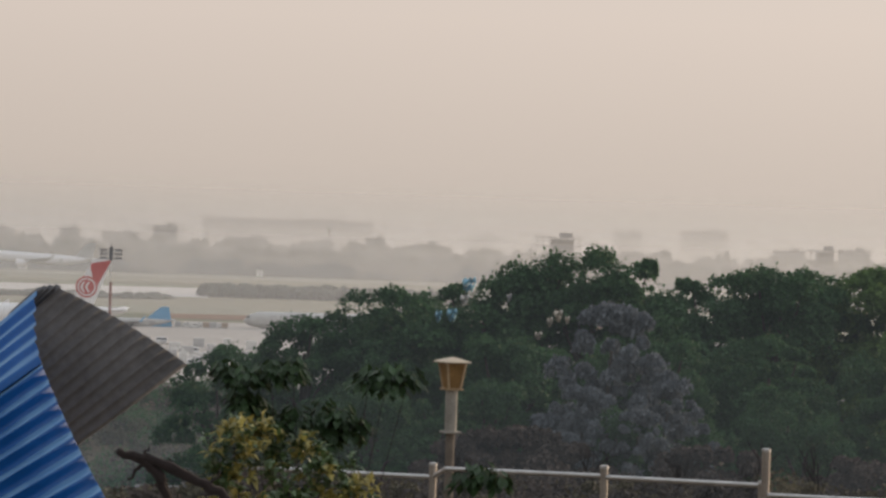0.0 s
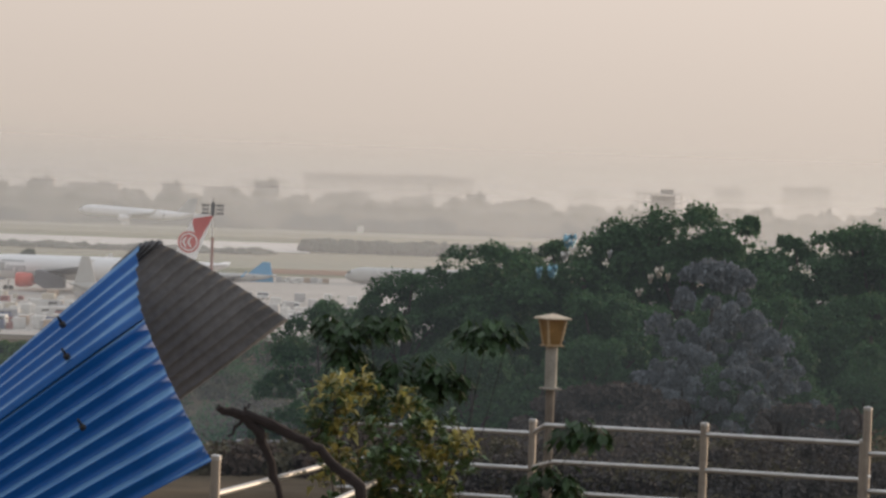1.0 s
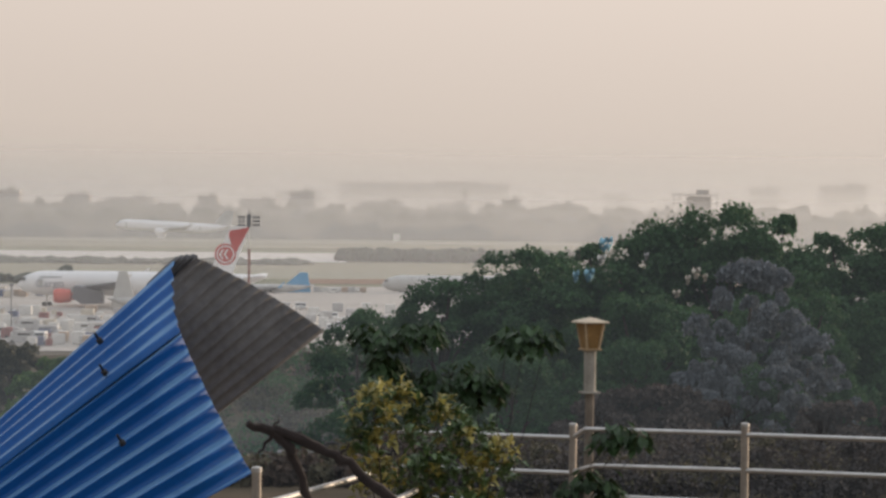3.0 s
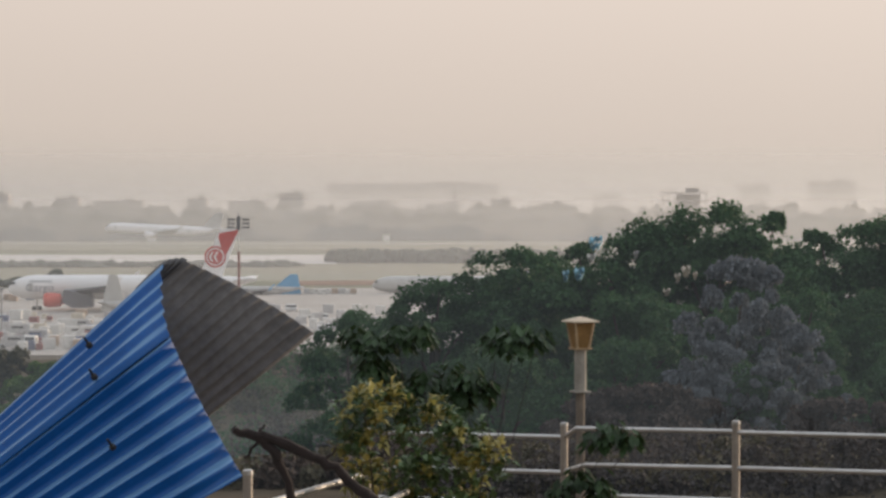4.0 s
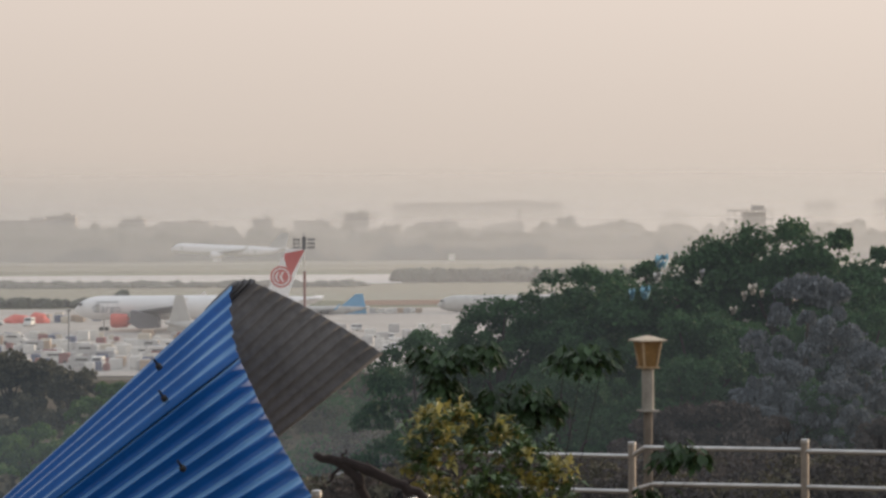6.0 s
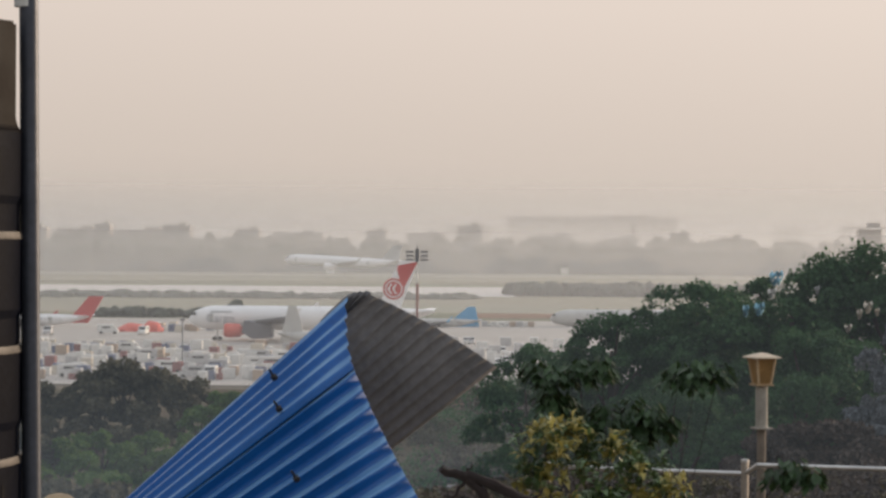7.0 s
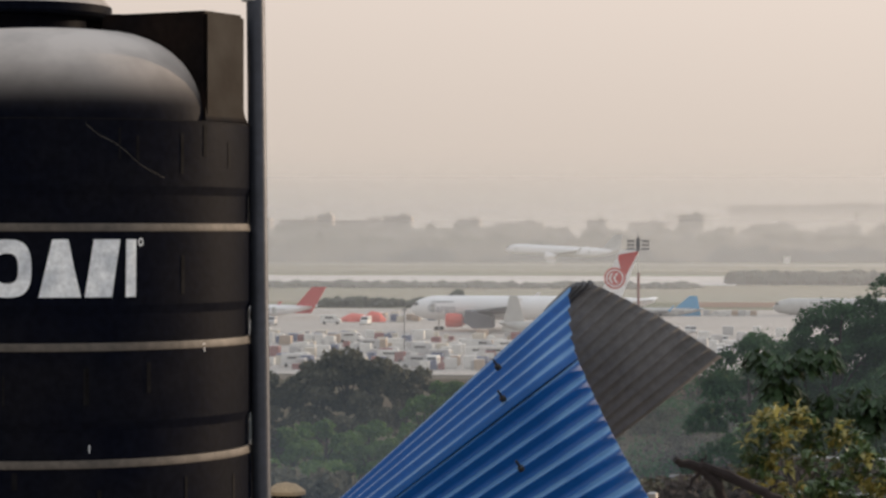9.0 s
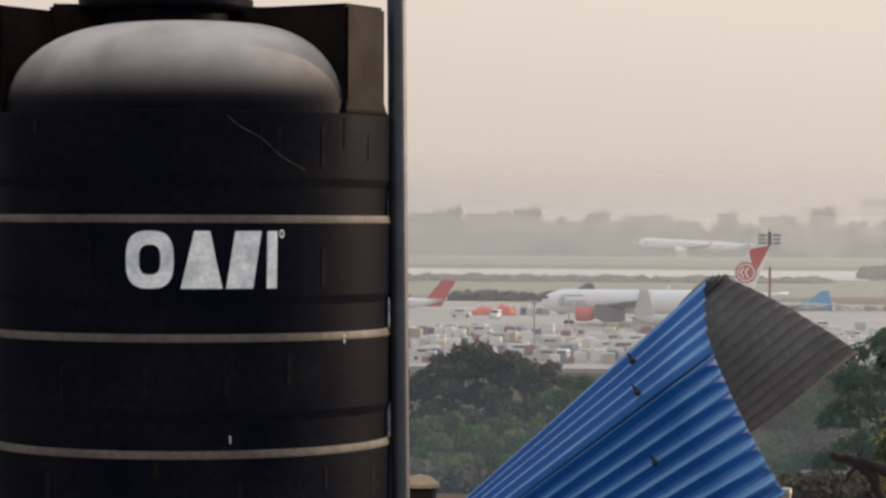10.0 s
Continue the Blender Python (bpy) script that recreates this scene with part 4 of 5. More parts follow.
# scrub down the near hillside
low = {"dry": [], "olive": []}
for i in range(380):
    y = 32.5 + 92 * rng.random() ** 1.4
    x = y * rng.uniform(-0.085, 0.022)
    if 42 < y < 60 and abs(x / y + 0.0175) < 0.014:
        continue
    r = rng.uniform(0.22, 0.42) if y < 62 else rng.uniform(0.5, 1.2)
    low[("dry", "olive")[i % 2]].append((x, y, ground_z(x, y) + r * rng.uniform(0.0, 0.35), r))
leaf_patch("dry_hillside_scrub", low["dry"], 240, 0.11, LEAF_BROWN, "low dry scrub down the near hillside", 76)
leaf_patch("olive_hillside_scrub", low["olive"], 240, 0.11, LEAF_OLIVE, "low olive scrub down the near hillside", 77)
# scrub in the dip between the shed and the hill
low = {"brown": [], "green": [], "olive": []}
for i in range(250):
    y = 190 + 250 * rng.random() ** 0.8
    x = y * rng.uniform(-0.055, 0.03)
    r = rng.uniform(1.4, 3.2)
    low[("brown", "green", "olive")[i % 3]].append((x, y, ground_z(x, y) + r * rng.uniform(0.2, 0.9), r))
leaf_patch("dry_scrub_plain", low["brown"], 260, 0.34, LEAF_BROWN, "dry brown scrub over the plain below", 73)
leaf_patch("green_scrub_plain", low["green"], 260, 0.34, LEAF, "green scrub over the plain below", 74)
leaf_patch("olive_scrub_plain", low["olive"], 260, 0.34, LEAF_OLIVE, "olive scrub over the plain below", 75)
# trees at the foot of the hill, towards the airfield
for i, (px_, top_, y) in enumerate(((-0.178, -0.062, 300), (-0.166, -0.054, 300), (-0.155, -0.049, 300), (-0.145, -0.052, 300), (-0.132, -0.056, 295), (-0.192, -0.058, 300), (-0.207, -0.060, 300),
                                     (-0.117, -0.0605, 270), (-0.108, -0.0600, 270), (-0.100, -0.063, 265), (-0.125, -0.066, 262), (-0.22, -0.064, 290), (-0.235, -0.066, 290))):
    (olive if i < 7 or i > 10 else far_light)(px_ * y, y, top_ * y, i * 77.0, 1.0)
for i in range(22):
    y = rng.uniform(205, 258)
    a = -0.235 + 0.0075 * i + rng.normal() * 0.003
    (far_light if (-0.20 < a < -0.10 and i % 5) else olive)(a * y, y, (-0.073 - 0.012 * rng.random()) * y, i * 37.0, 1.1)
for i in range(16):
    y = rng.uniform(150, 195)
    a = -0.235 + 0.0105 * i + rng.normal() * 0.003
    (far_light if i % 3 else olive)(a * y, y, (-0.090 - 0.012 * rng.random()) * y, i * 37.0, 1.1)


# ---------------------------------------------------------------- distance
def lump_mesh(name, spots, material, seed):
    """Many small rounded crowns joined: woods too far off to count."""
    rng = np.random.default_rng(seed)
    unit = bmesh.new()
    bmesh.ops.create_icosphere(unit, subdivisions=2, radius=1)
    uv = np.array([v.co[:] for v in unit.verts])
    uf = [[v.index for v in f.verts] for f in unit.faces]
    unit.free()
    vs, fs = [], []
    for (x, y, z, r, h) in spots:
        d = uv * (1 + 0.35 * (rng.random(len(uv)) - 0.5))[:, None]
        k = len(vs)
        vs.extend((d * np.array([r, r, h]) + np.array([x, y, z])).tolist())
        fs.extend([[k + i for i in f] for f in uf])
    return mesh_of(name, vs, fs, material)


spots = []
for i in range(620):
    a = rng.uniform(-0.44, 0.38)
    y = rng.uniform(1975, 2140)
    h = rng.uniform(8, 14) + 2.5 * noise.noise((a * 20, 0, 0))
    spots.append((a * y, y, FIELD + h * 0.55, rng.uniform(6, 13), h))
for i in range(560):
    a = rng.uniform(-0.44, 0.38)
    y = rng.uniform(2235, 2290)
    h = rng.uniform(13.5, 17.5) + 3.5 * noise.noise((a * 55, 3, 0)) + 2.0 * noise.noise((a * 160, 7, 0))
    spots.append((a * y, y, FIELD + h * 0.65, rng.uniform(5, 10), h))
tagged(new("far_woods", lump_mesh("far_woods", spots, FAR_TREE, 8)), "hazy belt of distant trees beyond the runway", "trees", kind="stuff")
spots = []
for i in range(520):
    x = rng.uniform(-5, 330)
    spots.append((x, 1200 + rng.uniform(-14, 30), FIELD + 2.2, rng.uniform(2.2, 4.5), rng.uniform(2.6, 4.6)))
for i in range(170):
    x = rng.uniform(-330, -20)
    spots.append((x, 1120 + rng.uniform(-15, 15), FIELD + 0.6, rng.uniform(3, 7), rng.uniform(1.2, 2.6)))
for i in range(60):
    x = rng.uniform(-138, -88)
    spots.append((x, 842 + rng.uniform(-8, 8), FIELD + 0.8, rng.uniform(1.6, 3.4), rng.uniform(1.6, 3.0)))
spots.append((-93, 835, FIELD + 2.0, 3.6, 4.2))
tagged(new("airfield_scrub", lump_mesh("airfield_scrub", spots, FAR_TREE, 9)), "low dark scrub growing along the airfield strips", "scrub", kind="stuff")


def far_block(az, y, width, top, depth=18, stories=6, frame_only=False):
    t = thing("far_building", (math.tan(az) * y, y, FIELD), "pale concrete block of flats far off in haze" if not frame_only else "unfinished concrete frame building far off in haze", "building", "city skyline")
    h = top - FIELD
    n = stories
    if not frame_only:
        part("wall", boxed(0, 0, h / 2, width, depth, h), BUILD, t, smooth=False)
        part("roof_house", boxed(width * 0.2, 0, h + 1.2, width * 0.25, depth * 0.4, 2.6), BUILD, t, smooth=False)
    else:
        part("core", boxed(width * 0.12, 3, h * 0.48, width * 0.5, depth * 0.5, h * 0.96), BUILD, t, smooth=False)
        for k in range(n + 1):
            part("floor_slab", boxed(0, 0, h * k / n, width, depth, 0.7), BUILD, t, smooth=False)
    cols = max(3, int(width / 5))
    if frame_only:
        for k in range(cols + 1):
            part("column", boxed(-width / 2 + width * k / cols, -depth / 2, h / 2, 0.7, 0.7, h), BUILD, t, smooth=False)
        part("top_room", boxed(width * 0.2, 0, h + 2.0, width * 0.28, depth * 0.4, 4.0), BUILD, t, smooth=False)
    elif width < 45:
        for k in range(1, n):
            part("window_band", boxed(0, -depth / 2 - 0.05, h * k / n, width * 0.9, 0.3, h / n * 0.45), FAR_GLASS, t, smooth=False)


for az, y, width, top, st in ((-0.1625, 2300, 14, 12, 6), (-0.148, 2350, 55, 7, 4), (-0.134, 2320, 26, 11, 6), (-0.106, 2300, 20, 8, 6), (-0.0865, 2350, 46, 5, 5), (-0.056, 2300, 18, 7.5, 6),
                              (-0.0365, 2350, 34, 5, 4), (-0.0192, 2280, 22, 12.0, 7), (-0.172, 2400, 40, 8, 5), (-0.19, 2350, 30, 9, 6), (-0.205, 2330, 25, 6, 5), (0.063, 2300, 17, 7, 5),
                              (0.0835, 2300, 24, 3, 4), (0.105, 2800, 29.5, 15, 6), (0.162, 2800, 31, 24.5, 7), (0.192, 2800, 50, 28, 7), (0.04, 2300, 30, 2, 4), (0.013, 2350, 36, 4, 4), (0.225, 2400, 28, 8, 5), (0.25, 2300, 26, 10, 5),
                              (-0.235, 2300, 26, 6, 5), (0.0285, 3600, 240, 33, 8), (-0.02, 3300, 60, 18, 8)):
    far_block(az, y, width, top, stories=st)
far_block(0.1345, 2150, 37, 12.0, 16, 5, True)
far_block(0.238, 2150, 25, 8.2, 16, 4, True)
tw = thing("lattice_tower", (math.tan(0.0448) * 2300, 2300, FIELD), "thin distant communication tower", "tower")
part("shaft", tube([(0, 0, 0), (0, 0, 42)], [1.2, 0.5], 6), MAST, tw)
for az, y, w, h in ((-0.074, 1930, 6, 4), (0.018, 1930, 5, 5)):
    hut = thing("far_shed", (math.tan(az) * y, y, FIELD), "small white airfield shed before the trees", "shed")
    part("wall", boxed(0, 0, h / 2, w, 6, h), WHITE, hut, smooth=False)
    part("roof", boxed(0, 0, h + 0.3, w + 1, 7, 0.6), PALE_GREY, hut, smooth=False)


# ---------------------------------------------------------------- aircraft
def fuselage(length, r, nose=0.12, tail=0.30):
    """A body along x with its nose at -length/2, axis at z = 0; the tail sweeps up."""
    bm = bmesh.new()
    rings, n, sides = [], 44, 24
    for i in range(n + 1):
        u = i / n
        if u < nose:
            k = math.sqrt(max(0, 1 - ((nose - u) / nose) ** 2)) ** 1.15
            cz = -r * 0.22 * (1 - k)
        elif u > 1 - tail:
            v = (u - 1 + tail) / tail
            k = 1 - 0.90 * v ** 1.5
            cz = r * (1 - k) * 0.72
        else:
            k, cz = 1, 0
        k = max(k, 0.02)
        rings.append([bm.verts.new((-length / 2 + u * length, r * k * math.cos(2 * math.pi * s / sides), cz + r * k * math.sin(2 * math.pi * s / sides))) for s in range(sides)])
    for a, b in zip(rings, rings[1:]):
        for s in range(sides):
            bm.faces.new((a[s], a[(s + 1) % sides], b[(s + 1) % sides], b[s]))
    bm.faces.new(rings[0])
    bm.faces.new(rings[-1])
    bmesh.ops.recalc_face_normals(bm, faces=bm.faces)
    return bm


def wing(root, tip, root_c, tip_c, thick):
    """A tapered, swept wing from root to tip (leading edge points), chord towards +x."""
    bm = bmesh.new()
    rings = []
    for p, c, th in ((root, root_c, thick), (tip, tip_c, thick * 0.35)):
        pr = [(0, 0), (0.08, 0.5), (0.35, 0.62), (0.7, 0.35), (1, 0), (0.7, -0.2), (0.35, -0.38), (0.08, -0.4)]
        rings.append([bm.verts.new((p[0] + a * c, p[1], p[2] + b * th)) for a, b in pr])
    n = 8
    for k in range(n):
        bm.faces.new((rings[0][k], rings[0][(k + 1) % n], rings[1][(k + 1) % n], rings[1][k]))
    bm.faces.new(rings[0][::-1])
    bm.faces.new(rings[1])
    bmesh.ops.recalc_face_normals(bm, faces=bm.faces)
    return bm


def airliner(at, length, r, label, fin_mat, engine_mat, turn=0.0, pitch=0.0, gear=True, fin_h=12.0, fin_c=(10.5, 4.6), fin_sweep=7.5, engines=True, body_mat=None, wings=True, lift=None, fin_x=None, fin_drop=0.0, wing_dx=0.0, windows=True):
    body_mat = body_mat or WHITE
    t = thing("parked_aircraft" if gear else "departing_aircraft", at, label, "aircraft")
    t.matrix_basis = pose(*at, 0, pitch, turn)
    z = r + (lift if lift is not None else length * 0.046)
    L = length
    f = part("fuselage", moved(fuselage(L, r), 0, 0, z), body_mat, t)
    # cockpit glass, window rows and doors
    part("cockpit_window", boxed(-L / 2 + L * 0.030, -r * 0.42, z + r * 0.33, L * 0.018, r * 0.5, r * 0.20, 0.05, Matrix.Rotation(radians(-32), 4, "Z")), DARK, f)
    row = bmesh.new()
    for k in range(26):
        box(row, -L * 0.36 + k * L * 0.026, -r * 0.985, z + r * 0.18, 0.28, 0.1, 0.36)
    if windows:
        part("window_row", row, DARK, f, smooth=False)
    else:
        row.free()
    for dx in (-0.40, 0.22):
        part("door", boxed(L * dx, -r * 0.965, z + r * 0.05, 1.1, 0.16, 1.9, 0.05), PALE_GREY, f)
    if wings:
        for s in (-1, 1):
            o = L * wing_dx
            w = part("wing", wing((o - L * 0.09, s * r * 0.6, z - r * 0.45), (o + L * 0.13, s * L * 0.44, z + L * 0.018), L * 0.18, L * 0.042, L * 0.020), WING_GREY if gear else PALE_GREY, t, "grey swept wing")
            part("winglet", plate([(L * 0.14, z + L * 0.018), (L * 0.172, z + L * 0.018), (L * 0.19, z + L * 0.052), (L * 0.178, z + L * 0.052)], 0.2), fin_mat, w).location = (o, s * L * 0.44, 0)
            if engines:
                er = L * 0.028
                e = lathe([(er * 0.55, 0.0), (er * 0.86, -0.1), (er * 1.0, 0.35), (er * 1.05, L * 0.02), (er * 1.0, L * 0.05), (er * 0.9, L * 0.066), (er * 0.5, L * 0.068), (er * 0.35, L * 0.085), (0, L * 0.09)], 28)
                part("engine", moved(e, o - L * 0.145, s * L * 0.135, z - r * 0.95, Matrix.Rotation(math.pi / 2, 4, "Y")), engine_mat, t, "round engine nacelle")
                part("pylon", boxed(o - L * 0.075, s * L * 0.135, z - r * 0.55, L * 0.075, 0.5, r * 0.6, 0.1), PALE_GREY, t)
    for s in (-1, 1):
        part("tailplane", wing((L * 0.40, s * r * 0.15, z + r * 0.55), (L * 0.475, s * L * 0.16, z + r * 0.8), L * 0.085, L * 0.030, L * 0.010), body_mat, t)
    x1 = L * 0.478 if fin_x is None else fin_x
    c0, c1 = fin_c
    zt = z + r * 0.8 - fin_drop
    outline = [(x1 - c0, zt - 0.6), (x1, zt - 0.6), (x1 - c0 + fin_sweep + c1, zt + fin_h), (x1 - c0 + fin_sweep, zt + fin_h)]
    part("fin", plate(outline, 0.55), fin_mat, t, "swept tail fin")
    if gear:
        for gx, gy in ((-L * 0.38, 0), (L * 0.03, -r), (L * 0.03, r)):
            g = part("landing_gear", tube([(gx, gy, 0.6), (gx, gy, z - r * 0.6)], 0.22, 8), PALE_GREY, t)
            for dx in (-0.7, 0.7):
                part("wheel", moved(lathe([(0, -0.35), (0.55, -0.35), (0.62, -0.2), (0.62, 0.2), (0.55, 0.35), (0, 0.35)], 16), gx + dx, gy, 0.62, Matrix.Rotation(math.pi / 2, 4, "X")), TYRE, g)
    return t, z


# big freighter
t, z = airliner((-53.1, 650, FIELD), 63.2, 3.1, "white freighter aircraft with red engines and red tail mark", WHITE, ORANGE, fin_h=12.4, fin_c=(6.0, 5.0), fin_sweep=5.9, lift=2.9, fin_x=22.6, wing_dx=-0.19, windows=False)
zt = z + 2.5
part("fin_flash", plate([(23.0, 6.3 + zt), (23.9, 5.6 + zt), (27.4, 12.2 + zt), (22.2, 11.2 + zt), (22.0, 10.2 + zt)], 0.66), RED, t, "red flash on the tail fin")
disc = lathe([(0, -0.34), (2.75, -0.34), (2.75, 0.34), (0, 0.34)], 40)
part("fin_disc", moved(disc, 21.2, 0, 13.7, Matrix.Rotation(math.pi / 2, 4, "X")), RED, t, "red round tail mark")
ringd = lathe([(1.95, -0.37), (2.25, -0.37), (2.25, 0.37), (1.95, 0.37)], 40)
part("fin_ring", moved(ringd, 21.2, 0, 13.7, Matrix.Rotation(math.pi / 2, 4, "X")), WHITE, t)
for dx in (-0.5, 0.7):
    part("fin_bar", plate([(20.9 + dx, 12.4), (21.3 + dx, 12.4), (20.6 + dx, 13.7), (21.3 + dx, 15.0), (20.9 + dx, 15.0), (20.1 + dx, 13.7)], 0.80), WHITE, t)
part("inner_wing", moved(plate([(-15.9, 5.7), (-14.6, 5.6), (-9.1, 4.3), (-8.9, 1.3), (-13.8, 1.1), (-16.4, 2.6)], 7.0), 0, -9.0, 0), mat("shaded_wing_grey", (0.13, 0.13, 0.15), 0.6, vary=0.2, scale=0.5, fine=4, bump=0), t, "dark grey inner wing with lowered flaps", smooth=False)
part("cargo_door", boxed(12.5, -3.05, z + 0.2, 5.0, 0.2, 2.6, 0.05), TYRE, t, "open dark cargo door")
part("door_frame", boxed(12.2, -2.98, z + 0.5, 6.6, 0.2, 3.6, 0.05), ORANGE, t, "reddish frame round the cargo door")
cu = bpy.data.curves.new("title", "FONT")
cu.body, cu.size, cu.extrude = "Cargo", 2.9, 0.05
ob = new("title_source", cu)
dg = bpy.context.evaluated_depsgraph_get()
me = bpy.data.meshes.new_from_object(ob.evaluated_get(dg))
bpy.data.objects.remove(ob)
title = part_mesh("title", me, LETTER, t, "grey title lettering", smooth=False)
title.matrix_basis = pose(-26.6, -3.14, z - 1.0, 90, 0, 0)
part("sub_title", boxed(-22.8, -2.72, z + 1.55, 5.6, 0.12, 0.32), LETTER, t, smooth=False)

airliner((-145.5, 738, FIELD), 42, 1.75, "white airliner with a red tail parked on the apron", RED, RED, fin_h=7.2, fin_c=(6.5, 4.2), fin_sweep=6.8, lift=0.4, fin_drop=1.6)
airliner((-25.5, 765, FIELD), 29, 1.2, "small pale aircraft with a large sky-blue tail", SKYBLUE, SKYBLUE, fin_h=6.0, fin_c=(11.5, 2.2), fin_sweep=8.0, body_mat=PALE_GREY, lift=0.2, fin_drop=2.2)
airliner((36.5, 777, FIELD), 54, 2.5, "plain pale grey airliner parked half behind the trees", PALE_GREY, PALE_GREY, lift=0.3, body_mat=PALE_GREY, windows=False, fin_h=3.0)
airliner((-46.0, 612, FIELD), 24, 1.4, "white propeller aircraft with a tall tail fin", PALE_GREY, PALE_GREY, turn=180, fin_h=8.0, fin_drop=1.6, fin_c=(6.4, 2.0), fin_sweep=2.4, body_mat=PALE_GREY, lift=1.2)
airliner((-97.2, 1400, -15.8), 64.5, 2.9, "white airliner lifting off low over the runway", PALE_GREY, WHITE, pitch=2.7, gear=False, fin_h=8.5, lift=0)

# floodlight mast on the apron
t = thing("floodlight_mast", (-23.9, 600, FIELD), "tall floodlight mast with banks of dark lamps", "light mast")
part("lower_pole", tube([(0, 0, 0), (0, 0, 16.0)], 0.32, 10), RUST, t, "rust red lower pole")
part("upper_pole", tube([(0, 0, 15.8), (-0.1, 0, 24.8)], [0.10, 0.07], 8), PALE_GREY, t)
for k in range(3):
    part("lamp_bar", boxed(-0.1, 0, 21.6 + k * 0.92, 5.4, 0.12, 0.10), MAST, t)
    for dx in (-2.2, -1.3, 1.3, 2.2):
        part("floodlight", boxed(-0.1 + dx, -0.2, 21.6 + k * 0.92, 0.80, 0.45, 0.52, 0.05), MAST, t)
part("head", boxed(-0.1, 0, 22.6, 0.9, 0.6, 3.2, 0.1), MAST, t)
part("top_spike", tube([(-0.1, 0, 24.0), (-0.1, 0, 25.2)], 0.12, 6), MAST, t)
t = thing("thin_mast", (-0.1325 * 520, 520, FIELD), "thin dark pole standing among the cargo", "pole")
part("shaft", tube([(0, 0, 0), (0, 0, 9.5)], 0.13, 8), MAST, t)
part("lamp_head", boxed(0, 0, 9.6, 0.9, 0.3, 0.35, 0.05), MAST, t)


# ---------------------------------------------------------------- cargo yard
def container(material, label, w=3.2, d=2.4, h=2.5):
    t = thing("cargo_container", (0, 0, 0), label, "container", "cargo in the yard")
    part("body", boxed(0, 0, h / 2 + 0.12, w, d, h, 0.06), material, t, smooth=False)
    ribs = bmesh.new()
    for k in range(5):
        box(ribs, -w * 0.4 + k * w * 0.2, -d / 2 - 0.02, h / 2 + 0.12, 0.10, 0.08, h * 0.86)
    part("ribs", ribs, material, t, smooth=False)
    part("base", boxed(0, 0, 0.07, w * 1.04, d * 1.04, 0.14, 0.02), PALE_GREY, t, smooth=False)
    return t


def van(material, label, cab=True):
    t = thing("service_van", (0, 0, 0), label, "vehicle", "vehicles in the yard")
    body = [(-2.6, 0.35), (2.5, 0.35), (2.5, 2.0), (2.35, 2.2), (-1.3, 2.2), (-2.0, 1.25), (-2.55, 1.05)]
    part("body", plate(body, 1.85), material, t, smooth=False)
    part("side_glass", boxed(0.3, 0, 1.62, 2.2, 1.88, 0.42, 0.03), DARK, t, smooth=False)
    part("windscreen", boxed(-1.66, 0, 1.70, 0.06, 1.6, 0.85, 0.02, Matrix.Rotation(radians(36), 4, "Y")), DARK, t, smooth=False)
    for x in (-1.7, 1.6):
        for y in (-0.85, 0.85):
            part("wheel", moved(lathe([(0, -0.12), (0.32, -0.12), (0.35, 0), (0.32, 0.12), (0, 0.12)], 14), x, y, 0.35, Matrix.Rotation(math.pi / 2, 4, "X")), TYRE, t)
    return t


rng = np.random.default_rng(17)
labels = ("white air cargo container in the yard", "silver air cargo container in the yard", "dark blue air cargo container in the yard", "maroon cargo container in the yard", "cream cargo container in the yard", "tan covered cargo pallet in the yard")
protos = [container(m, lb) for m, lb in zip(CARGO, labels)]
vans = [van(CARGO[0], "white service van parked among the cargo"), van(CARGO[1], "silver service van parked among the cargo")]
used = set()


def put(proto, x, y, turn, k=1.0):
    m = pose(x, y, FIELD + 0.2, 0, 0, turn) @ Matrix.Diagonal((k, k, k, 1))
    ob = proto
    if proto.name in used:
        ob = copy_thing(proto, Matrix())
    used.add(proto.name)
    ob.matrix_basis = m


for i in range(300):
    y = 462 + 150 * rng.random() ** 1.1
    a = rng.uniform(-0.205, -0.075)
    kind = rng.choice(6, p=(0.36, 0.20, 0.11, 0.10, 0.13, 0.10))
    put(protos[kind], a * y, y, rng.choice((0, 90)) + rng.normal() * 4, rng.uniform(0.4, 0.9))
for i in range(16):
    y = rng.uniform(465, 690)
    put(vans[i % 2], rng.uniform(-0.20, -0.08) * y, y, rng.choice((0, 180, 90)) + rng.normal() * 6, 1.1)
put(vans[0], -0.098 * 500, 500, 8, 1.35)
for i in range(30):
    y = rng.uniform(520, 640)
    put(protos[i % 2] if i % 3 else vans[i % 2], rng.uniform(-0.03, 0.03) * y, y, rng.choice((0, 90)) + rng.normal() * 4, 0.8)
for i in range(18):
    y = rng.uniform(700, 745)
    put(protos[(1, 2, 5, 4)[i % 4]] if i % 3 else vans[1], rng.uniform(-0.145, -0.118) * y, y, rng.normal() * 8, 0.7)
for i in range(12):
    put(protos[(5, 1, 4)[i % 3]] if i % 2 else vans[0], rng.uniform(-0.017, 0.008) * 770, 770 + rng.normal() * 4, rng.normal() * 8, 0.6)


def tarp_pile(x, y, w, h, material, label):
    t = thing("covered_stack", (x, y, FIELD + 0.2), label, "cargo stack")
    bm = bmesh.new()
    bmesh.ops.create_icosphere(bm, subdivisions=3, radius=1)
    for v in bm.verts:
        k = 1 + 0.18 * noise.noise(v.co * 2.3)
        v.co = Vector((v.co.x * w / 2 * k, v.co.y * w / 3 * k, max(0, v.co.z * h * k)))
    part("tarpaulin", bm, material, t)


tarp_pile(-107.5, 706, 8.5, 2.3, ORANGE, "orange tarpaulin covered stack on the apron")
tarp_pile(-101.8, 704, 6.5, 2.9, ORANGE, "tall orange tarpaulin covered stack")


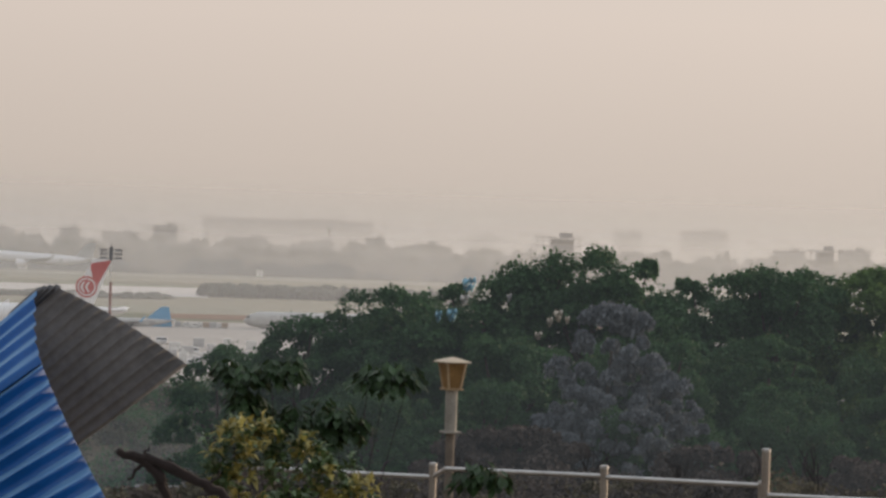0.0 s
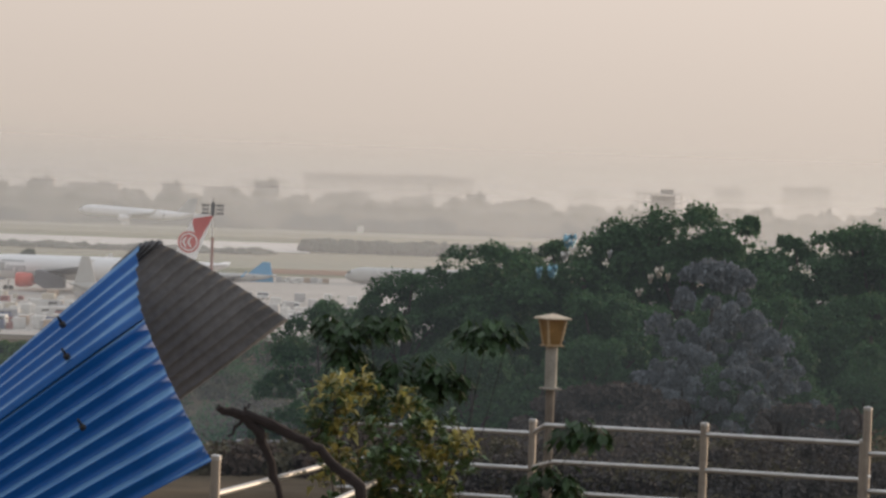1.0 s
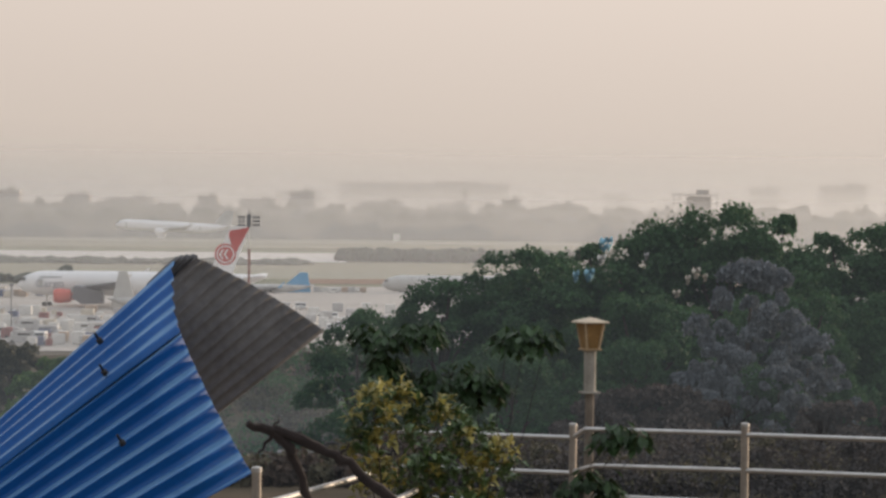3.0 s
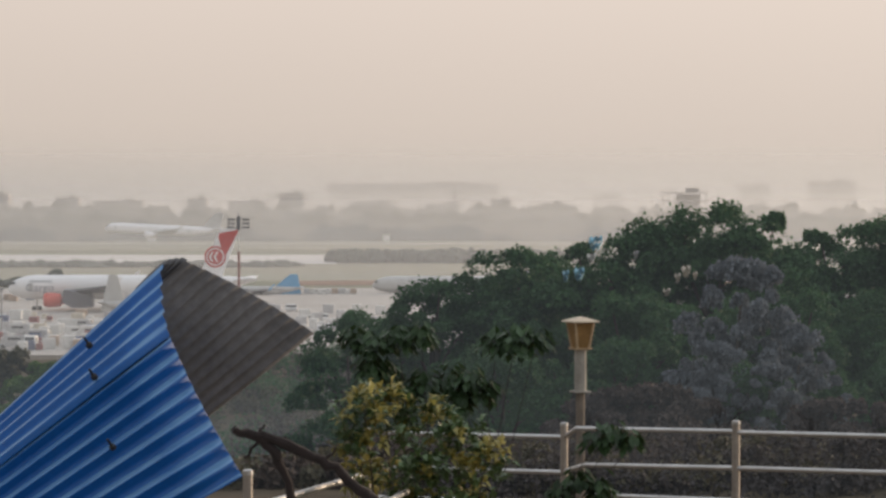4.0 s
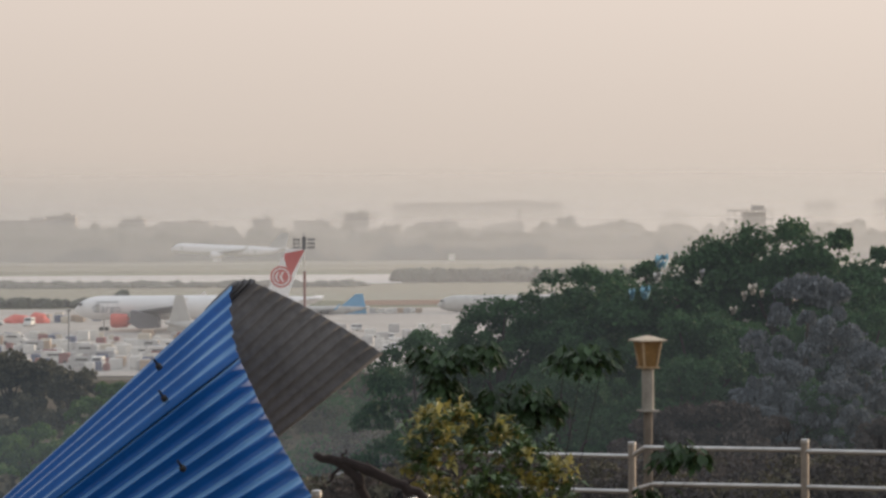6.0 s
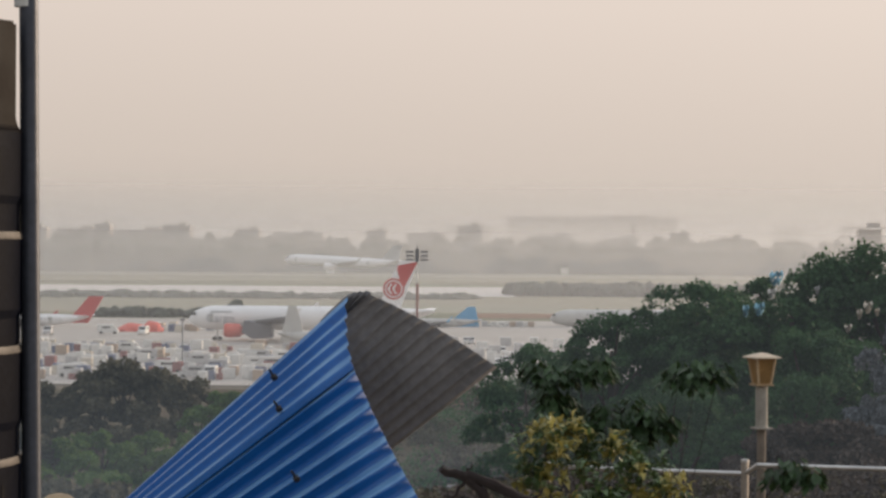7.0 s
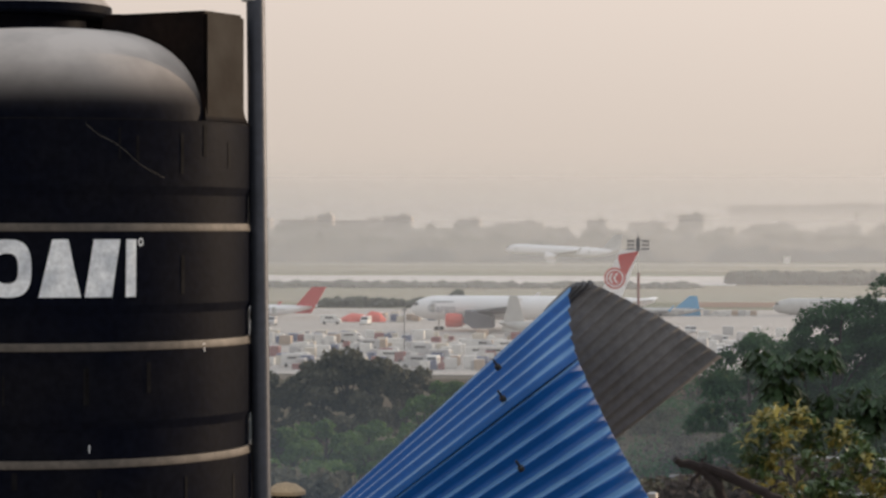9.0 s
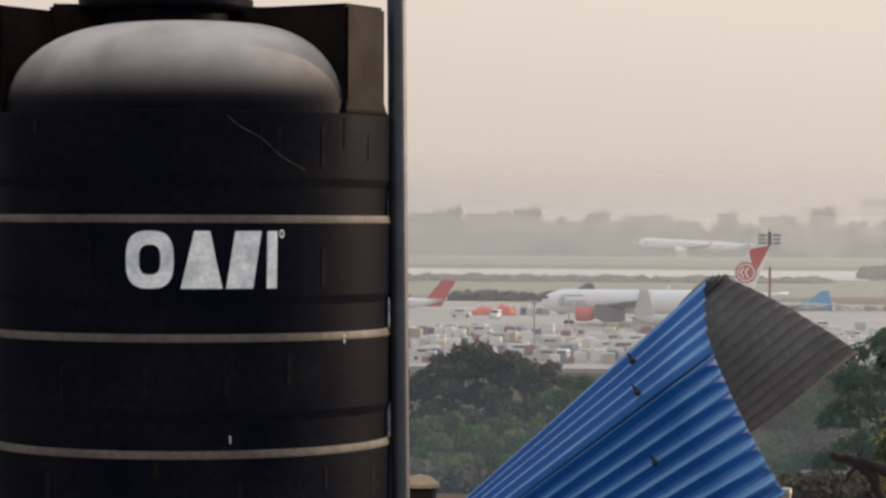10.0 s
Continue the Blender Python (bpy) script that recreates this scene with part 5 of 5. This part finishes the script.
# added ragged patches that stand in for a building glimpsed through the crowns
def gap_patch(x, y, z, w, h, material, label):
    t = thing("crown_gap_patch", (x, y, z), label, "plastic sheet")
    bm = bmesh.new()
    n = 7
    g = [[bm.verts.new((w * (i / n - 0.5) * (1 - 0.3 * abs(j / n - 0.4)), 0.12 * math.sin(i * 1.3 + j), h * (0.5 - j / n) + 0.05 * math.sin(i * 2.1))) for i in range(n + 1)] for j in range(n + 1)]
    for j in range(n):
        for i in range(n):
            if (i * 7 + j * 5) % 9:
                bm.faces.new((g[j][i], g[j][i + 1], g[j + 1][i + 1], g[j + 1][i]))
    ob = part("sheet", bm, material, t)
    ob.modifiers.new("thick", "SOLIDIFY").thickness = 0.004


PALE_BLUE = mat("gap_patch_blue", (0.22, 0.48, 0.62), 0.6, vary=0.3, scale=2, fine=12, bump=0)
for x, z, w, h, m, lb in ((6.86, -0.98, 0.36, 0.34, PALE_BLUE, "blue patch standing in for a building glimpsed through the crowns"), (6.75, -1.39, 0.22, 0.22, CARGO[0], "pale patch standing in for a building glimpsed through the crowns"),
                          (6.42, -1.81, 0.26, 0.30, PALE_BLUE, "blue patch standing in for a building glimpsed through the crowns"), (6.06, -1.86, 0.16, 0.26, PALE_BLUE, "blue patch standing in for a building glimpsed through the crowns"),
                          (9.30, -1.74, 0.22, 0.26, CARGO[4], "pale patch standing in for a building glimpsed through the crowns"), (9.08, -1.92, 0.13, 0.20, CARGO[4], "pale patch standing in for a building glimpsed through the crowns"),
                          (8.78, -2.30, 0.18, 0.15, CARGO[4], "pale patch standing in for a building glimpsed through the crowns"), (9.55, -1.86, 0.10, 0.15, CARGO[4], "pale patch standing in for a building glimpsed through the crowns"),
                          (7.95, -1.30, 0.11, 0.16, CARGO[1], "pale patch standing in for a building glimpsed through the crowns")):
    gap_patch(x, 68.0, z, w, h, m, lb)

# ---------------------------------------------------------------- small things below the terrace
t = thing("roofed_shelter", (-1.05, 60, ground_z(-1.05, 60)), "small open shelter with pale posts and a flat slab", "shelter")
hs = -5.85 - ground_z(-1.05, 60)
part("slab", boxed(0, 0, hs, 1.25, 0.7, 0.05, 0.008), SLAB, t)
for x, y in ((-0.40, -0.28), (0.14, -0.28), (-0.08, 0.28), (0.38, 0.28)):
    part("post", boxed(x, y, hs / 2, 0.13, 0.13, hs, 0.01), PALE_GREY, t)
t = thing("cement_pillar", (-2.215, 12.2, -2.64), "short dark pillar with a pale rounded cap", "pillar")
part("shaft", boxed(0, 0, 0.67, 0.14, 0.14, 1.34, 0.01), DEAD_WOOD, t)
part("cap", lathe([(0, 1.405), (0.05, 1.395), (0.095, 1.362), (0.098, 1.345), (0.0, 1.338)], 20), STONE_LAMP, t, "pale rounded cap")


# ---------------------------------------------------------------- leafless saplings behind the railing
def sapling(x, y, top, seed):
    rng = np.random.default_rng(seed)
    z = ground_z(x, y)
    t = thing("bare_sapling", (x, y, z), "thin leafless dark sapling", "sapling")
    h = top - z

    def grow(p, d, ln, r, depth, level):
        q = [p]
        for k in range(3):
            d = (d + Vector(rng.normal(size=3)) * 0.16).normalized()
            q.append(q[-1] + d * ln / 3)
        tube(q, [r, r * 0.9, r * 0.75, r * 0.55], 5, level)
        if depth:
            for k in range(3):
                s = q[1 + int(rng.random() * 2.99)]
                side = Vector((rng.normal(), rng.normal() * 0.7, 0.7)).normalized()
                grow(s, (d * 0.7 + side * 0.7).normalized(), ln * 0.55, r * 0.5, depth - 1, level)
    for k in range(3):
        bm = bmesh.new()
        grow(Vector((0, 0, 0)), Vector((rng.normal() * 0.22, rng.normal() * 0.1, 1)).normalized(), h * 0.62, 0.018, 3, bm)
        part("stem", bm, DEAD_WOOD, t)


for k, (x, y, top) in enumerate(((6.45, 34.5, -2.45), (5.4, 36, -2.75), (7.6, 35, -2.6), (3.6, 36.5, -2.95), (8.8, 36, -2.5), (1.5, 38, -3.2))):
    sapling(x, y, top, 60 + k)
